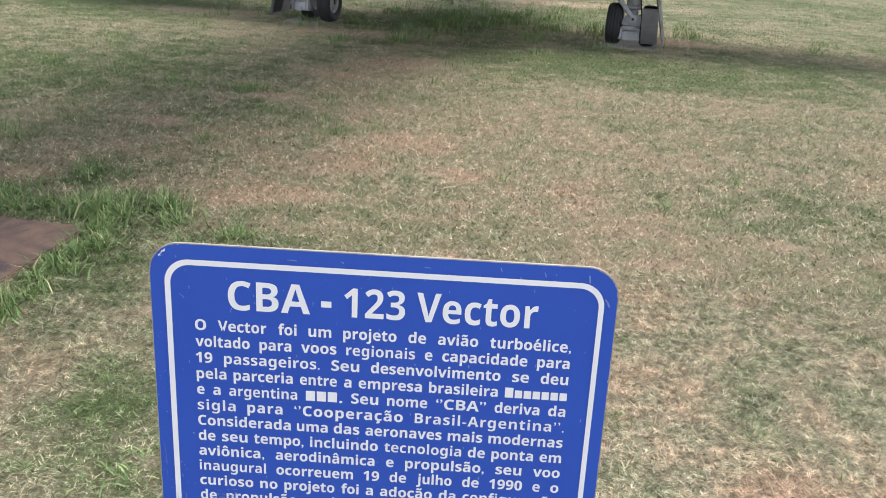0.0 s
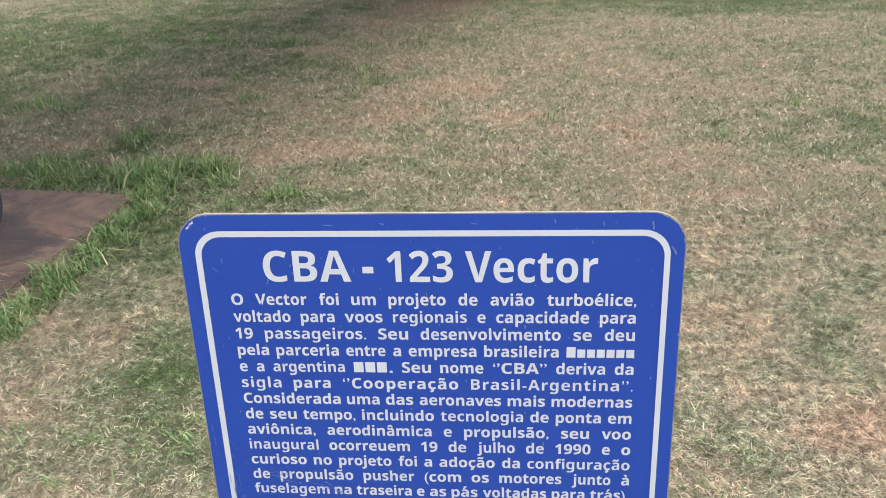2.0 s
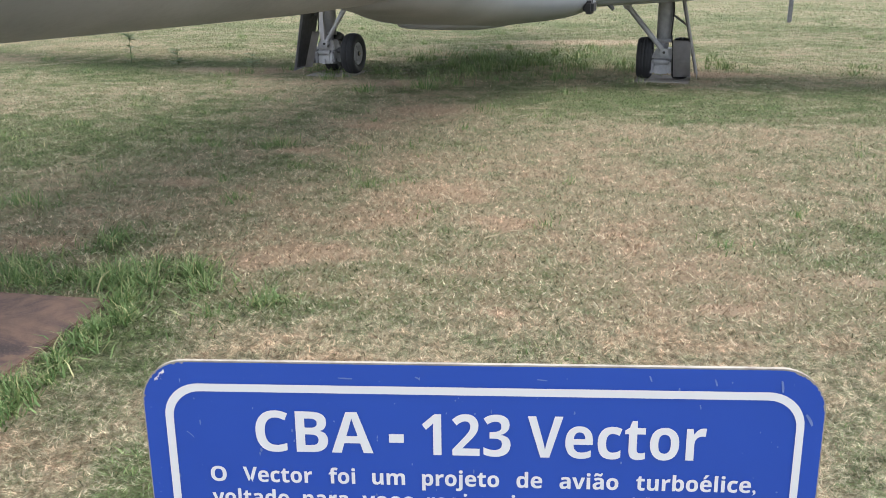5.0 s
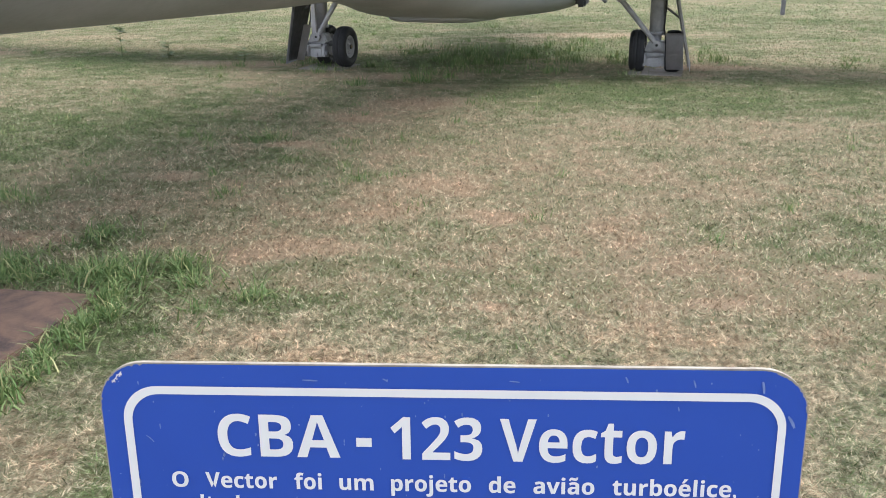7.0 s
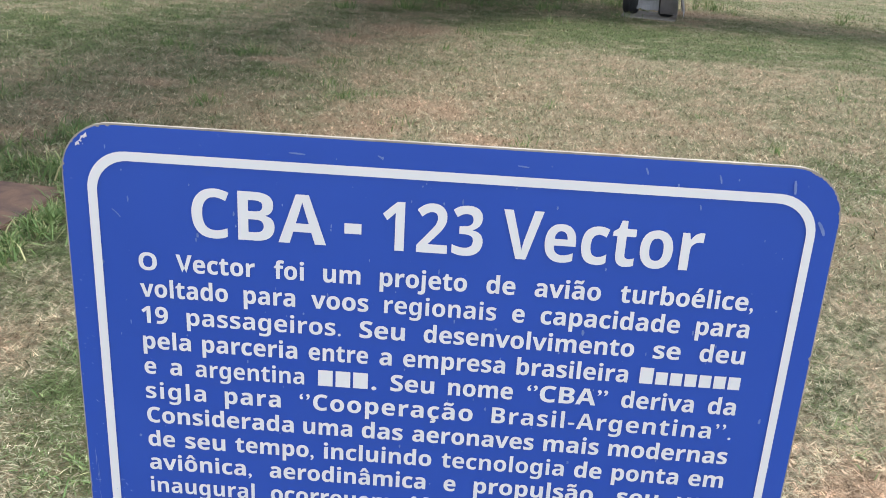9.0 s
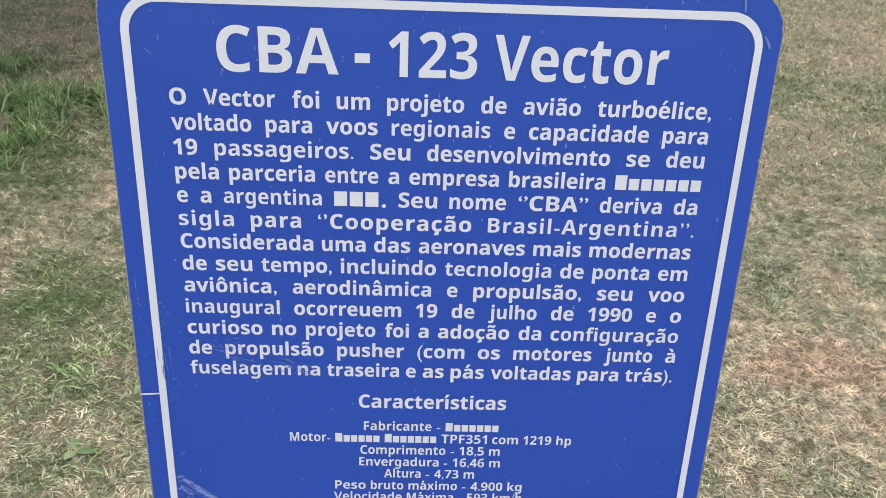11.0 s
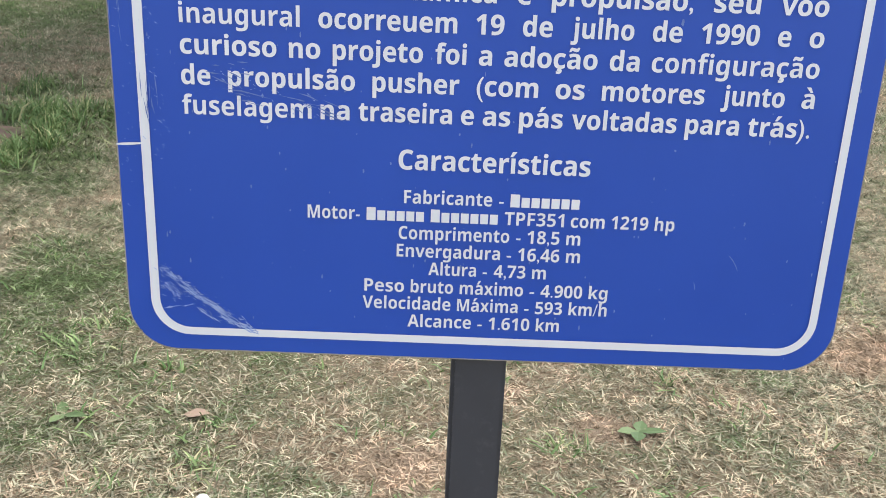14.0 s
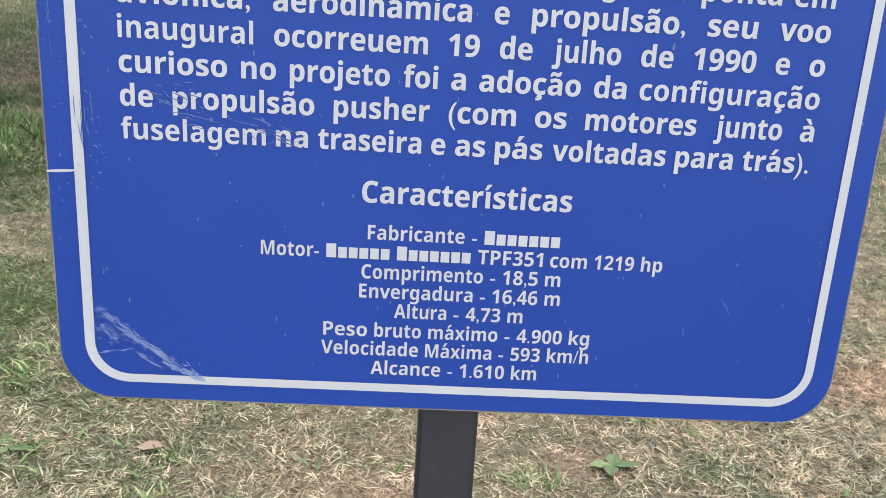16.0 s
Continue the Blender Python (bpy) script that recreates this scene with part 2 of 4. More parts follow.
def box(bm, x0, x1, y0, y1, z0, z1, bevel=0.0, m=None):
    r = bmesh.ops.create_cube(bm, size=1.0, matrix=Matrix.Translation(((x0 + x1) / 2, (y0 + y1) / 2, (z0 + z1) / 2)) @ Matrix.Diagonal((x1 - x0, y1 - y0, z1 - z0, 1)))
    vs = r["verts"]
    if bevel:
        es = list({e for v in vs for e in v.link_edges})
        out = bmesh.ops.bevel(bm, geom=es, offset=bevel, segments=2, affect="EDGES")
        vs = list({v for f in out["faces"] for v in f.verts} | {v for v in vs if v.is_valid})
    if m is not None:
        bmesh.ops.transform(bm, matrix=m, verts=vs)
    return bm


def tube(bm, p, q, r0, r1=None, seg=16):
    """A capped round bar from p to q."""
    p, q = Vector(p), Vector(q)
    r1 = r0 if r1 is None else r1
    d = q - p
    m = Matrix.Translation((p + q) / 2) @ d.to_track_quat("Z", "Y").to_matrix().to_4x4()
    bmesh.ops.create_cone(bm, cap_ends=True, segments=seg, radius1=r0, radius2=r1, depth=d.length, matrix=m)
    return bm


def lathe(bm, profile, seg=40, m=Matrix()):
    """Turns (radius, x) pairs about the x axis."""
    rings = []
    for r, x in profile:
        if r < 1e-6:
            rings.append([bm.verts.new(m @ Vector((x, 0, 0)))])
        else:
            rings.append([bm.verts.new(m @ Vector((x, r * math.cos(2 * math.pi * i / seg), r * math.sin(2 * math.pi * i / seg)))) for i in range(seg)])
    for a, b in zip(rings, rings[1:]):
        for i in range(seg):
            j = (i + 1) % seg
            if len(a) == 1 and len(b) == 1:
                continue
            if len(a) == 1:
                bm.faces.new((a[0], b[j], b[i]))
            elif len(b) == 1:
                bm.faces.new((a[i], a[j], b[0]))
            else:
                bm.faces.new((a[i], a[j], b[j], b[i]))
    bmesh.ops.recalc_face_normals(bm, faces=bm.faces[:])
    return bm


def rounded(u0, u1, v0, v1, r, seg=10):
    """The outline of a rectangle with round corners."""
    out = []
    for cx, cy, a in ((u1 - r, v1 - r, 0), (u0 + r, v1 - r, 90), (u0 + r, v0 + r, 180), (u1 - r, v0 + r, 270)):
        for i in range(seg + 1):
            t = radians(a + 90 * i / seg)
            out.append((cx + r * math.cos(t), cy + r * math.sin(t)))
    return out


# ---- sign ----
# sign axes: x across, y out of the back, z up the plate; the plate leans back a little
SIGN = pose(0.505, 1.905, 0.923, 0, 0, 0.48) @ pose(0, 0, 0, 0, -0.5, 0) @ pose(0, 0, 0, -3.16, 0, 0) @ Matrix.Scale(0.98, 4)
U0, U1, V0, V1 = -0.2728, 0.2888, -0.3169, 0.2455
sign = empty("information_sign", SIGN, "blue metal information sign with white lettering on a dark post", "sign")

bm = bmesh.new()
ring = rounded(U0, U1, V0, V1, 0.037)
front = [bm.verts.new((u, 0.0, v)) for u, v in ring]
bm.faces.new(front)
bmesh.ops.recalc_face_normals(bm, faces=bm.faces[:])
if bm.faces[:][0].normal.y > 0:
    bmesh.ops.reverse_faces(bm, faces=bm.faces[:])
part("panel_face", bm, M_BLUE, sign, "scuffed blue film face")

bm = bmesh.new()
outer = rounded(U0 - 0.0012, U1 + 0.0012, V0 - 0.0012, V1 + 0.0012, 0.038)
a = [bm.verts.new((u, 0.0006, v)) for u, v in outer]
b = [bm.verts.new((u, 0.0045, v)) for u, v in outer]
bm.faces.new(a)
bm.faces.new(list(reversed(b)))
for i in range(len(a)):
    j = (i + 1) % len(a)
    bm.faces.new((a[i], b[i], b[j], a[j]))
bmesh.ops.recalc_face_normals(bm, faces=bm.faces[:])
part("backing_sheet", bm, M_EDGE, sign, "pale worn sheet edge")

bm = bmesh.new()
lo = rounded(-0.2553, 0.2738, -0.3042, 0.2268, 0.030)
li = rounded(-0.2482, 0.2674, -0.2978, 0.2197, 0.0240)
a = [bm.verts.new((u, -0.0007, v)) for u, v in lo]
b = [bm.verts.new((u, -0.0007, v)) for u, v in li]
for i in range(len(a)):
    j = (i + 1) % len(a)
    bm.faces.new((a[i], a[j], b[j], b[i]))
part("border_line", bm, M_WHITE, sign, "white border line")


def glyphs(text, spacing=1.0, weight=0.0):
    """Vertices and faces of a piece of writing, one unit high, at the origin."""
    cu = bpy.data.curves.new("writing", "FONT")
    cu.body, cu.resolution_u, cu.offset, cu.space_character, cu.size = text, 3, weight, spacing, 1.0
    ob = new("writing", cu)
    dg = bpy.context.evaluated_depsgraph_get()
    me = bpy.data.meshes.new_from_object(ob.evaluated_get(dg), depsgraph=dg)
    vs = np.zeros(len(me.vertices) * 3)
    me.vertices.foreach_get("co", vs)
    vs = vs.reshape(-1, 3)[:, :2]
    fs = [tuple(p.vertices) for p in me.polygons]
    bpy.data.meshes.remove(me)
    bpy.data.objects.remove(ob)
    bpy.data.curves.remove(cu)
    return vs, fs


# accented letters: the plain letter and its mark
MARKS = {"á": ("a", "´"), "à": ("a", "`"), "â": ("a", "ˆ"), "ã": ("a", "˜"), "é": ("e", "´"), "í": ("i", "´"), "ô": ("o", "ˆ"), "ç": ("c", "¸")}


def bold(ch):
    """The built-in font's bold sans letter or figure."""
    if "A" <= ch <= "Z":
        return chr(0x1D5D4 + ord(ch) - ord("A"))
    if "a" <= ch <= "z":
        return chr(0x1D5EE + ord(ch) - ord("a"))
    if "0" <= ch <= "9":
        return chr(0x1D7EC + ord(ch) - ord("0"))
    return ch


def extent(text, spacing, weight):
    vs = glyphs(text, spacing, weight)[0]
    return vs[:, 0].min(), vs[:, 0].max()


def lettering(word, spacing=1.0, weight=0.006):
    """One word in bold letters with its accents."""
    plain = [bold(MARKS[ch][0] if ch in MARKS else ch) for ch in word]
    weight = 0.0 if "g" in word else weight
    vs, fs = glyphs("".join(plain), spacing, weight)
    for i, ch in enumerate(word):
        if ch not in MARKS:
            continue
        lo, hi = extent(plain[i], 1.0, weight)
        mid = extent("".join(plain[:i + 1]), spacing, weight)[1] - (hi - lo) / 2
        if ch == "í":
            fs = [f for f in fs if not all(vs[k][1] > 0.585 and abs(vs[k][0] - mid) < 0.14 for k in f)]
        mv, mf = glyphs(MARKS[ch][1], 1.0, 0.016)
        mv = (mv - ((mv[:, 0].min() + mv[:, 0].max()) / 2, 0)) * (1.2, 1.1) + (mid, 0.0 if ch == "ç" else 0.055)
        fs = fs + [tuple(k + len(vs) for k in f) for f in mf]
        vs = np.concatenate([vs, mv])
    return vs, fs


def blocks(text):
    """Plain solid blocks in place of a name, one for each # or, wider, @."""
    vs, fs, x = [], [], 0.0
    for i, ch in enumerate(text):
        w, h = (0.52, 0.70) if i == 0 or ch == "@" else (0.46, 0.54)
        if ch in "#@":
            n = len(vs)
            vs += [(x, 0), (x + w, 0), (x + w, h), (x, h)]
            fs.append((n, n + 1, n + 2, n + 3))
        else:
            dv, df = glyphs(ch, 1.0, 0.03)
            fs += [tuple(k + len(vs) for k in f) for f in df]
            vs += [(p[0] - dv[:, 0].min() + x + 0.03, p[1]) for p in dv]
        x += w + 0.1
    return np.array(vs), fs


CAP = 0.714
# the letters' shares of a line, in thousandths of the letter height
SHARES = ((278, "ijlI.,‘’/"), (333, "ft-()"), (389, "r"), (500, "z"), (556, "aceksvxy0123456789"), (570, "#"), (611, "bdghnopquFT"), (667, "EPSV"), (722, "ABCD@"), (778, "wGO"), (833, "M"), (889, "m"))
SHARE = {ch: n for n, row in SHARES for ch in row}


def share(word):
    """The width that a word takes up in its line."""
    return sum(SHARE[MARKS[ch][0] if ch in MARKS else ch] for ch in word) - 70


def write_line(name, text, u0, u1, base, cap, fill=0.86, spacing=1.0, weight=0.006):
    """One line of lettering from u0 to u1; fill: the share of it that the words take up, the rest being gaps."""
    words = []
    for w in text.split():
        vs, fs = blocks(w) if w[0] in "#@" else lettering(w, spacing, weight)
        words.append((vs - (vs[:, 0].min(), 0), fs))
    widths = [w[0][:, 0].max() for w in words]
    shares = [share(w) for w in text.split()]
    each = [(u1 - u0) * (fill if len(words) > 1 else 1.0) * n / sum(shares) for n in shares]
    k = cap / CAP
    gap = (u1 - u0) * (1 - fill) / max(1, len(words) - 1)
    verts, faces, x = [], [], u0
    for (vs, fs), w, wide in zip(words, widths, each):
        n, kx = len(verts), wide / w
        verts += [(x + p[0] * kx, -0.0008, base + p[1] * k) for p in vs]
        faces += [tuple(n + i for i in f) for f in fs]
        x += wide + gap
    me = bpy.data.meshes.new(name)
    me.from_pydata(verts, [], faces)
    me.materials.append(M_WHITE)
    ob = new(name, me)
    ob.parent = sign
    return ob


for word, u0, u1 in (("CBA", -0.178, -0.0775), ("-", -0.0645, -0.0515), ("123", -0.0365, 0.0378), ("Vector", 0.0513, 0.1975)):
    write_line("title_lettering", word, u0 - 0.0006, u1 - 0.001, 0.1650 - 0.003 * (u0 + 0.05) + (0.003 if word == "-" else 0.0), 0.0376, weight=0.03 if word == "-" else 0.0)
BODY = [
    ("O Vector foi um projeto de avião turboélice,", 0.78), ("voltado para voos regionais e capacidade para", 0.844),
    ("19 passageiros. Seu desenvolvimento se deu", 0.844), ("pela parceria entre a empresa brasileira #######", 0.885),
    ("e a argentina @@@. Seu nome ‘’CBA’’ deriva da", 0.812), ("sigla para ‘’Cooperação Brasil-Argentina’’.", 0.903),
    ("Considerada uma das aeronaves mais modernas", 0.917), ("de seu tempo, incluindo tecnologia de ponta em", 0.875),
    ("aviônica, aerodinâmica e propulsão, seu voo", 0.841), ("inaugural ocorreuem 19 de julho de 1990 e o", 0.769),
    ("curioso no projeto foi a adoção da configuração", 0.865), ("de propulsão pusher (com os motores junto à", 0.808),
    ("fuselagem na traseira e as pás voltadas para trás).", 0.886)]
for i, (line, fill) in enumerate(BODY):
    write_line("text_line", line, -0.2205 - 0.0002 * i, 0.2398 + 0.00022 * i, 0.1361 - 0.02192 * i, 0.0140, fill, 1.08 if "sigla" in line else 1.0)
write_line("heading_lettering", "Características", -0.0625, 0.0822, -0.1625, 0.0150)
for line, u0, u1, base in (("Fabricante - #######", -0.058, 0.076, -0.191), ("Motor- ###### ####### TPF351 com 1219 hp", -0.1315, 0.1503, -0.2053),
                           ("Comprimento - 18,5 m", -0.0615, 0.079, -0.2196), ("Envergadura - 16,46 m", -0.0627, 0.08, -0.2340),
                           ("Altura - 4,73 m", -0.0375, 0.0545, -0.2484), ("Peso bruto máximo - 4.900 kg", -0.0874, 0.1042, -0.2634),
                           ("Velocidade Máxima - 593 km/h", -0.0887, 0.105, -0.2778), ("Alcance - 1.610 km", -0.0527, 0.0682, -0.2926)):
    write_line("data_line", line, u0 + 0.0004, u1 + 0.0004, base + 0.0022, 0.0104, 1 - 0.0052 * (len(line.split()) - 1) / (u1 - u0), 1.0, 0.0)


def strokes(name, rows, label, seed, material=None):
    """Fine ragged scratches: (u, v, u, v, width, count, spread)."""
    rnd = random.Random(seed)
    bm = bmesh.new()
    for u0, v0, u1, v1, w, n, spread in rows:
        for _ in range(n):
            a = rnd.uniform(0, 0.6)
            b = a + rnd.uniform(0.1, 0.4)
            off = rnd.gauss(0, spread)
            d = Vector((u1 - u0, v1 - v0)).normalized()
            nrm = Vector((-d.y, d.x))
            p = Vector((u0, v0)).lerp(Vector((u1, v1)), a) + nrm * off
            q = Vector((u0, v0)).lerp(Vector((u1, v1)), min(b, 1)) + nrm * (off + rnd.gauss(0, spread * 0.3))
            ww = w * rnd.uniform(0.4, 1.2)
            mid = (p + q) / 2 + nrm * rnd.gauss(0, ww)
            f = [p - nrm * ww * 0.2, mid - nrm * ww, q, mid + nrm * ww]
            bm.faces.new([bm.verts.new((x, -0.0010, y)) for x, y in f])
    ob = part(name, bm, material or M_SCRATCH, sign, label)
    return tagged(ob, kind="stuff") if sum(row[5] for row in rows) > 1 else ob


strokes("scratch", [(-0.2465, -0.2475, -0.212, -0.275, 0.0004, 12, 0.0022), (-0.225, -0.268, -0.172, -0.300, 0.0004, 14, 0.002), (-0.2475, -0.2832, -0.215, -0.276, 0.0005, 8, 0.0006), (-0.222, -0.279, -0.198, -0.2965, 0.0005, 9, 0.0006)],
        "pale scratches in the film corner", 3, M_SCORE)


def rubbed(name, rows, label, seed):
    """A band of tiny ragged flakes where the film is rubbed through: (u, v, u, v, count, spread, size)."""
    rnd = random.Random(seed)
    bm = bmesh.new()
    for u0, v0, u1, v1, n, spread, size in rows:
        for _ in range(n):
            k = rnd.random()
            u, v = u0 + (u1 - u0) * k + rnd.gauss(0, spread), v0 + (v1 - v0) * k + rnd.gauss(0, spread)
            w, h, turn = size * rnd.uniform(0.6, 3.2), size * rnd.uniform(0.15, 0.42), rnd.gauss(-0.55, 0.3)
            ring = []
            for i in range(6):
                q = i * math.pi / 3
                x, y = w * math.cos(q) * rnd.uniform(0.6, 1.2), h * math.sin(q) * rnd.uniform(0.6, 1.2)
                ring.append(bm.verts.new((u + x * math.cos(turn) - y * math.sin(turn), -0.0008 - 0.0003 * rnd.random(), v + x * math.sin(turn) + y * math.cos(turn))))
            bm.faces.new(ring)
    return tagged(part(name, bm, M_SCORE, sign, label), kind="stuff")


rubbed("rubbed_film", [(-0.2465, -0.2475, -0.219, -0.268, 60, 0.0020, 0.0010), (-0.225, -0.266, -0.174, -0.299, 110, 0.0015, 0.0012), (-0.243, -0.262, -0.232, -0.272, 60, 0.003, 0.0008), (-0.2, -0.288, -0.175, -0.3, 40, 0.0010, 0.0014),
                       (-0.24, -0.262, -0.2, -0.285, 40, 0.004, 0.0006)], "pale flakes where the film corner is rubbed through", 31)
rubbed("rub_marks", [(-0.2, -0.1, -0.11, -0.123, 60, 0.006, 0.0006), (-0.247, -0.05, -0.24, -0.16, 40, 0.004, 0.0006), (-0.266, 0.15, -0.264, -0.2, 40, 0.003, 0.0005)], "faint pale rub marks on the film", 32)
strokes("scuff", [(-0.205, -0.093, -0.165, -0.103, 0.0006, 9, 0.004), (-0.14, -0.112, -0.10, -0.128, 0.0006, 10, 0.004), (-0.2, -0.105, -0.12, -0.12, 0.0004, 6, 0.003), (-0.247, -0.09, -0.241, -0.15, 0.0005, 9, 0.004),
                  (-0.268, -0.02, -0.265, -0.10, 0.0004, 5, 0.002)], "faint pale scuffs across the film", 5)
def strip(name, pts, w, label, material):
    """One flat ribbon along the points."""
    bm = bmesh.new()
    row = []
    for k, (u, v) in enumerate(pts):
        p, q = Vector(pts[max(k - 1, 0)]), Vector(pts[min(k + 1, len(pts) - 1)])
        d = (q - p).normalized()
        ww = w * (0.7 + 0.5 * math.sin(k * 2.1) ** 2)
        row.append((bm.verts.new((u - d.y * ww, -0.0011, v + d.x * ww)), bm.verts.new((u + d.y * ww, -0.0011, v - d.x * ww))))
    for a, c in zip(row, row[1:]):
        bm.faces.new((a[0], a[1], c[1], c[0]))
    return part(name, bm, material, sign, label)


for u, v, du, dv, w in ((0.2535, 0.232, 0.0008, 0.005, 0.0009), (0.277, 0.203, 0.0028, 0.005, 0.0011), (0.201, 0.2345, 0.001, 0.003, 0.0006), (0.149, 0.237, 0.001, 0.0025, 0.0006), (0.190, 0.213, 0.0004, 0.002, 0.0005), (-0.235, 0.18, 0.003, 0.003, 0.0004),
                        (-0.10, 0.2335, 0.006, 0.0003, 0.0006), (-0.04, 0.2345, 0.002, 0.0012, 0.0006), (0.062, 0.2345, 0.004, 0.0004, 0.0005), (0.2, -0.227, 0.004, 0.006, 0.0003), (0.172, -0.247, 0.0008, 0.003, 0.0003)):
    strip("scuff", [(u - du, v + dv), (u - du * 0.2, v + dv * 0.4), (u + du * 0.5, v - dv * 0.3), (u + du, v - dv)], w, "small pale rub mark", M_SCRATCH)
strip("edge_crack", [(-0.2735, -0.1515), (-0.268, -0.1512), (-0.262, -0.1508), (-0.2540, -0.1502)], 0.0009, "white crack at the panel's edge", M_WHITE)
strip("edge_crack", [(-0.2545, -0.150), (-0.2537, -0.162), (-0.2543, -0.174)], 0.0007, "white crack along the border line", M_WHITE)
RIM = rounded(U0, U1, V0, V1, 0.037, 14)
chips = random.Random(23)
for k in range(46):
    n = chips.randrange(len(RIM))
    p, q = Vector(RIM[n]), Vector(RIM[(n + 1) % len(RIM)])
    c = p.lerp(q, chips.random())
    d = (q - p).normalized()
    inn = Vector((-d.y, d.x))
    big = 1.7 if k < 6 else 1.0
    L, D = chips.uniform(0.001, 0.003) * big, chips.uniform(0.0004, 0.0011) * min(big, 2.2)
    bm = bmesh.new()
    bm.faces.new([bm.verts.new((x, -0.0009, y)) for x, y in (c - d * L - inn * 0.0002, c + d * L - inn * 0.0002, c + d * L * 0.6 + inn * D * 0.5, c + d * L * 0.1 + inn * D, c - d * L * 0.5 + inn * D * 0.6)])
    part("edge_chip", bm, M_EDGE, sign)
strokes("corner_chip", [(-0.2625, 0.2285, -0.2505, 0.2415, 0.0014, 7, 0.0005), (-0.2575, 0.2315, -0.2555, 0.2325, 0.0014, 4, 0.0005)], "chipped white corner", 9, M_WHITE)
rnd = random.Random(11)
bm = bmesh.new()
for _ in range(240):
    u, v, s = rnd.uniform(U0 + 0.01, U1 - 0.01), rnd.uniform(V0 + 0.01, V1 - 0.006), rnd.uniform(0.0003, 0.0009)
    if rnd.random() < 0.1:
        s *= 1.6
    e = rnd.uniform(1, 3.5)
    bm.faces.new([bm.verts.new((u + s * math.cos(t) * rnd.uniform(0.6, 1.2), -0.0006, v + s * e * math.sin(t) * rnd.uniform(0.6, 1.2))) for t in (0, 1.2, 2.5, 3.7, 5)])
tagged(part("speckle", bm, M_SCRATCH, sign, "small pale weather specks"), kind="stuff")

bm = bmesh.new()
box(bm, -0.0155, 0.0295, 0.0065, 0.0365, -1.10, 0.20, 0.003)
part("post", bm, M_POST, sign, "dark grey painted square steel post")
for v in (-0.25, 0.12):
    bm = bmesh.new()
    tube(bm, (0.007, 0.007, v), (0.007, 0.0045, v), 0.007, seg=10)
    part("bolt", bm, M_GEARD, sign)


# ---- ground ----
def ground_z(x, y):
    """The lawn dips a little where one main leg stands."""
    return -0.025 * np.exp(-((np.asarray(x) + 1.72) ** 2 + (np.asarray(y) - 12.95) ** 2) / (2 * 1.1 ** 2))


def disc_ground():
    """One sheet of lawn that reaches the horizon, with gentle unevenness."""
    bm = bmesh.new()
    radii = [0, 1, 2, 3, 4, 5, 5.5, 6, 6.5, 7, 7.5, 8, 8.5, 9, 9.5, 10, 11, 12, 14, 16, 19, 23, 28, 35, 50, 80, 150, 400, 1500]
    seg, rings = 120, []
    for r in radii:
        if r == 0:
            rings.append([bm.verts.new((0.5, 6, 0))])
            continue
        ring = []
        for i in range(seg):
            x, y = 0.5 + r * math.cos(2 * math.pi * i / seg), 6 + r * math.sin(2 * math.pi * i / seg)
            ring.append(bm.verts.new((x, y, float(ground_z(x, y)) + 0.006 * noise.noise(Vector((x * 0.5, y * 0.5, 0))))))
        rings.append(ring)
    for a, b in zip(rings, rings[1:]):
        for i in range(seg):
            j = (i + 1) % seg
            bm.faces.new((a[0], b[i], b[j]) if len(a) == 1 else (a[i], b[i], b[j], a[j]))
    bmesh.ops.recalc_face_normals(bm, faces=bm.faces[:])
    ob = part("ground", bm, M_SOIL, smooth=True)
    return tagged(ob, "dry patchy lawn with bare reddish soil", "lawn", kind="structure")


disc_ground()

# nose pad axes
PAD = pose(-1.215, 4.83, 0, 0, 0, -6.0)


def blade_field(name, pos, length, width, lean, material, label, category, seed, simple=False):
    """Many bent blades, each a quad and a tip; pos is n x 3."""
    rg = np.random.default_rng(seed)
    n = len(pos)
    pos = pos + np.stack([np.zeros(n), np.zeros(n), ground_z(pos[:, 0], pos[:, 1])], 1)
    az, fa = rg.uniform(0, 2 * np.pi, n), rg.uniform(0, 2 * np.pi, n)
    tilt = np.clip(rg.normal(lean[0], lean[1], n), 0.02, 1.53)
    d = np.stack([np.cos(az), np.sin(az), np.zeros(n)], 1)
    s = np.stack([np.cos(fa), np.sin(fa), np.zeros(n)], 1) * width[:, None] * 0.5
    up = np.array([0, 0, 1.0])
    L = length[:, None]
    st, ct = np.sin(tilt)[:, None], np.cos(tilt)[:, None]
    mid = pos + L * 0.55 * (d * st * 0.8 + up * ct)
    tip = pos + L * (d * np.minimum(st * 1.15, 1) + up * ct * 0.82)
    if simple:
        verts, loops = np.stack([pos - s, pos + s, tip], 1).reshape(-1, 3), np.arange(n * 3)
        nv, nl, ends = 3, 3, np.array([0])
    else:
        nv, nl, ends = 5, 7, np.array([0, 4])
        verts = np.stack([pos - s, pos + s, mid + s * 0.75, mid - s * 0.75, tip], 1).reshape(-1, 3)
        loops = (np.arange(n)[:, None] * 5 + np.array([0, 1, 2, 3, 3, 2, 4])).ravel()
    me = bpy.data.meshes.new(name)
    me.vertices.add(n * nv)
    me.vertices.foreach_set("co", verts.ravel())
    me.loops.add(n * nl)
    me.loops.foreach_set("vertex_index", loops.astype(np.int32))
    me.polygons.add(n * len(ends))
    starts = (np.arange(n)[:, None] * nl + ends).ravel()
    me.polygons.foreach_set("loop_start", starts.astype(np.int32))
    me.update(calc_edges=True)
    me.materials.append(material)
    return tagged(new(name, me), label, category, kind="stuff")


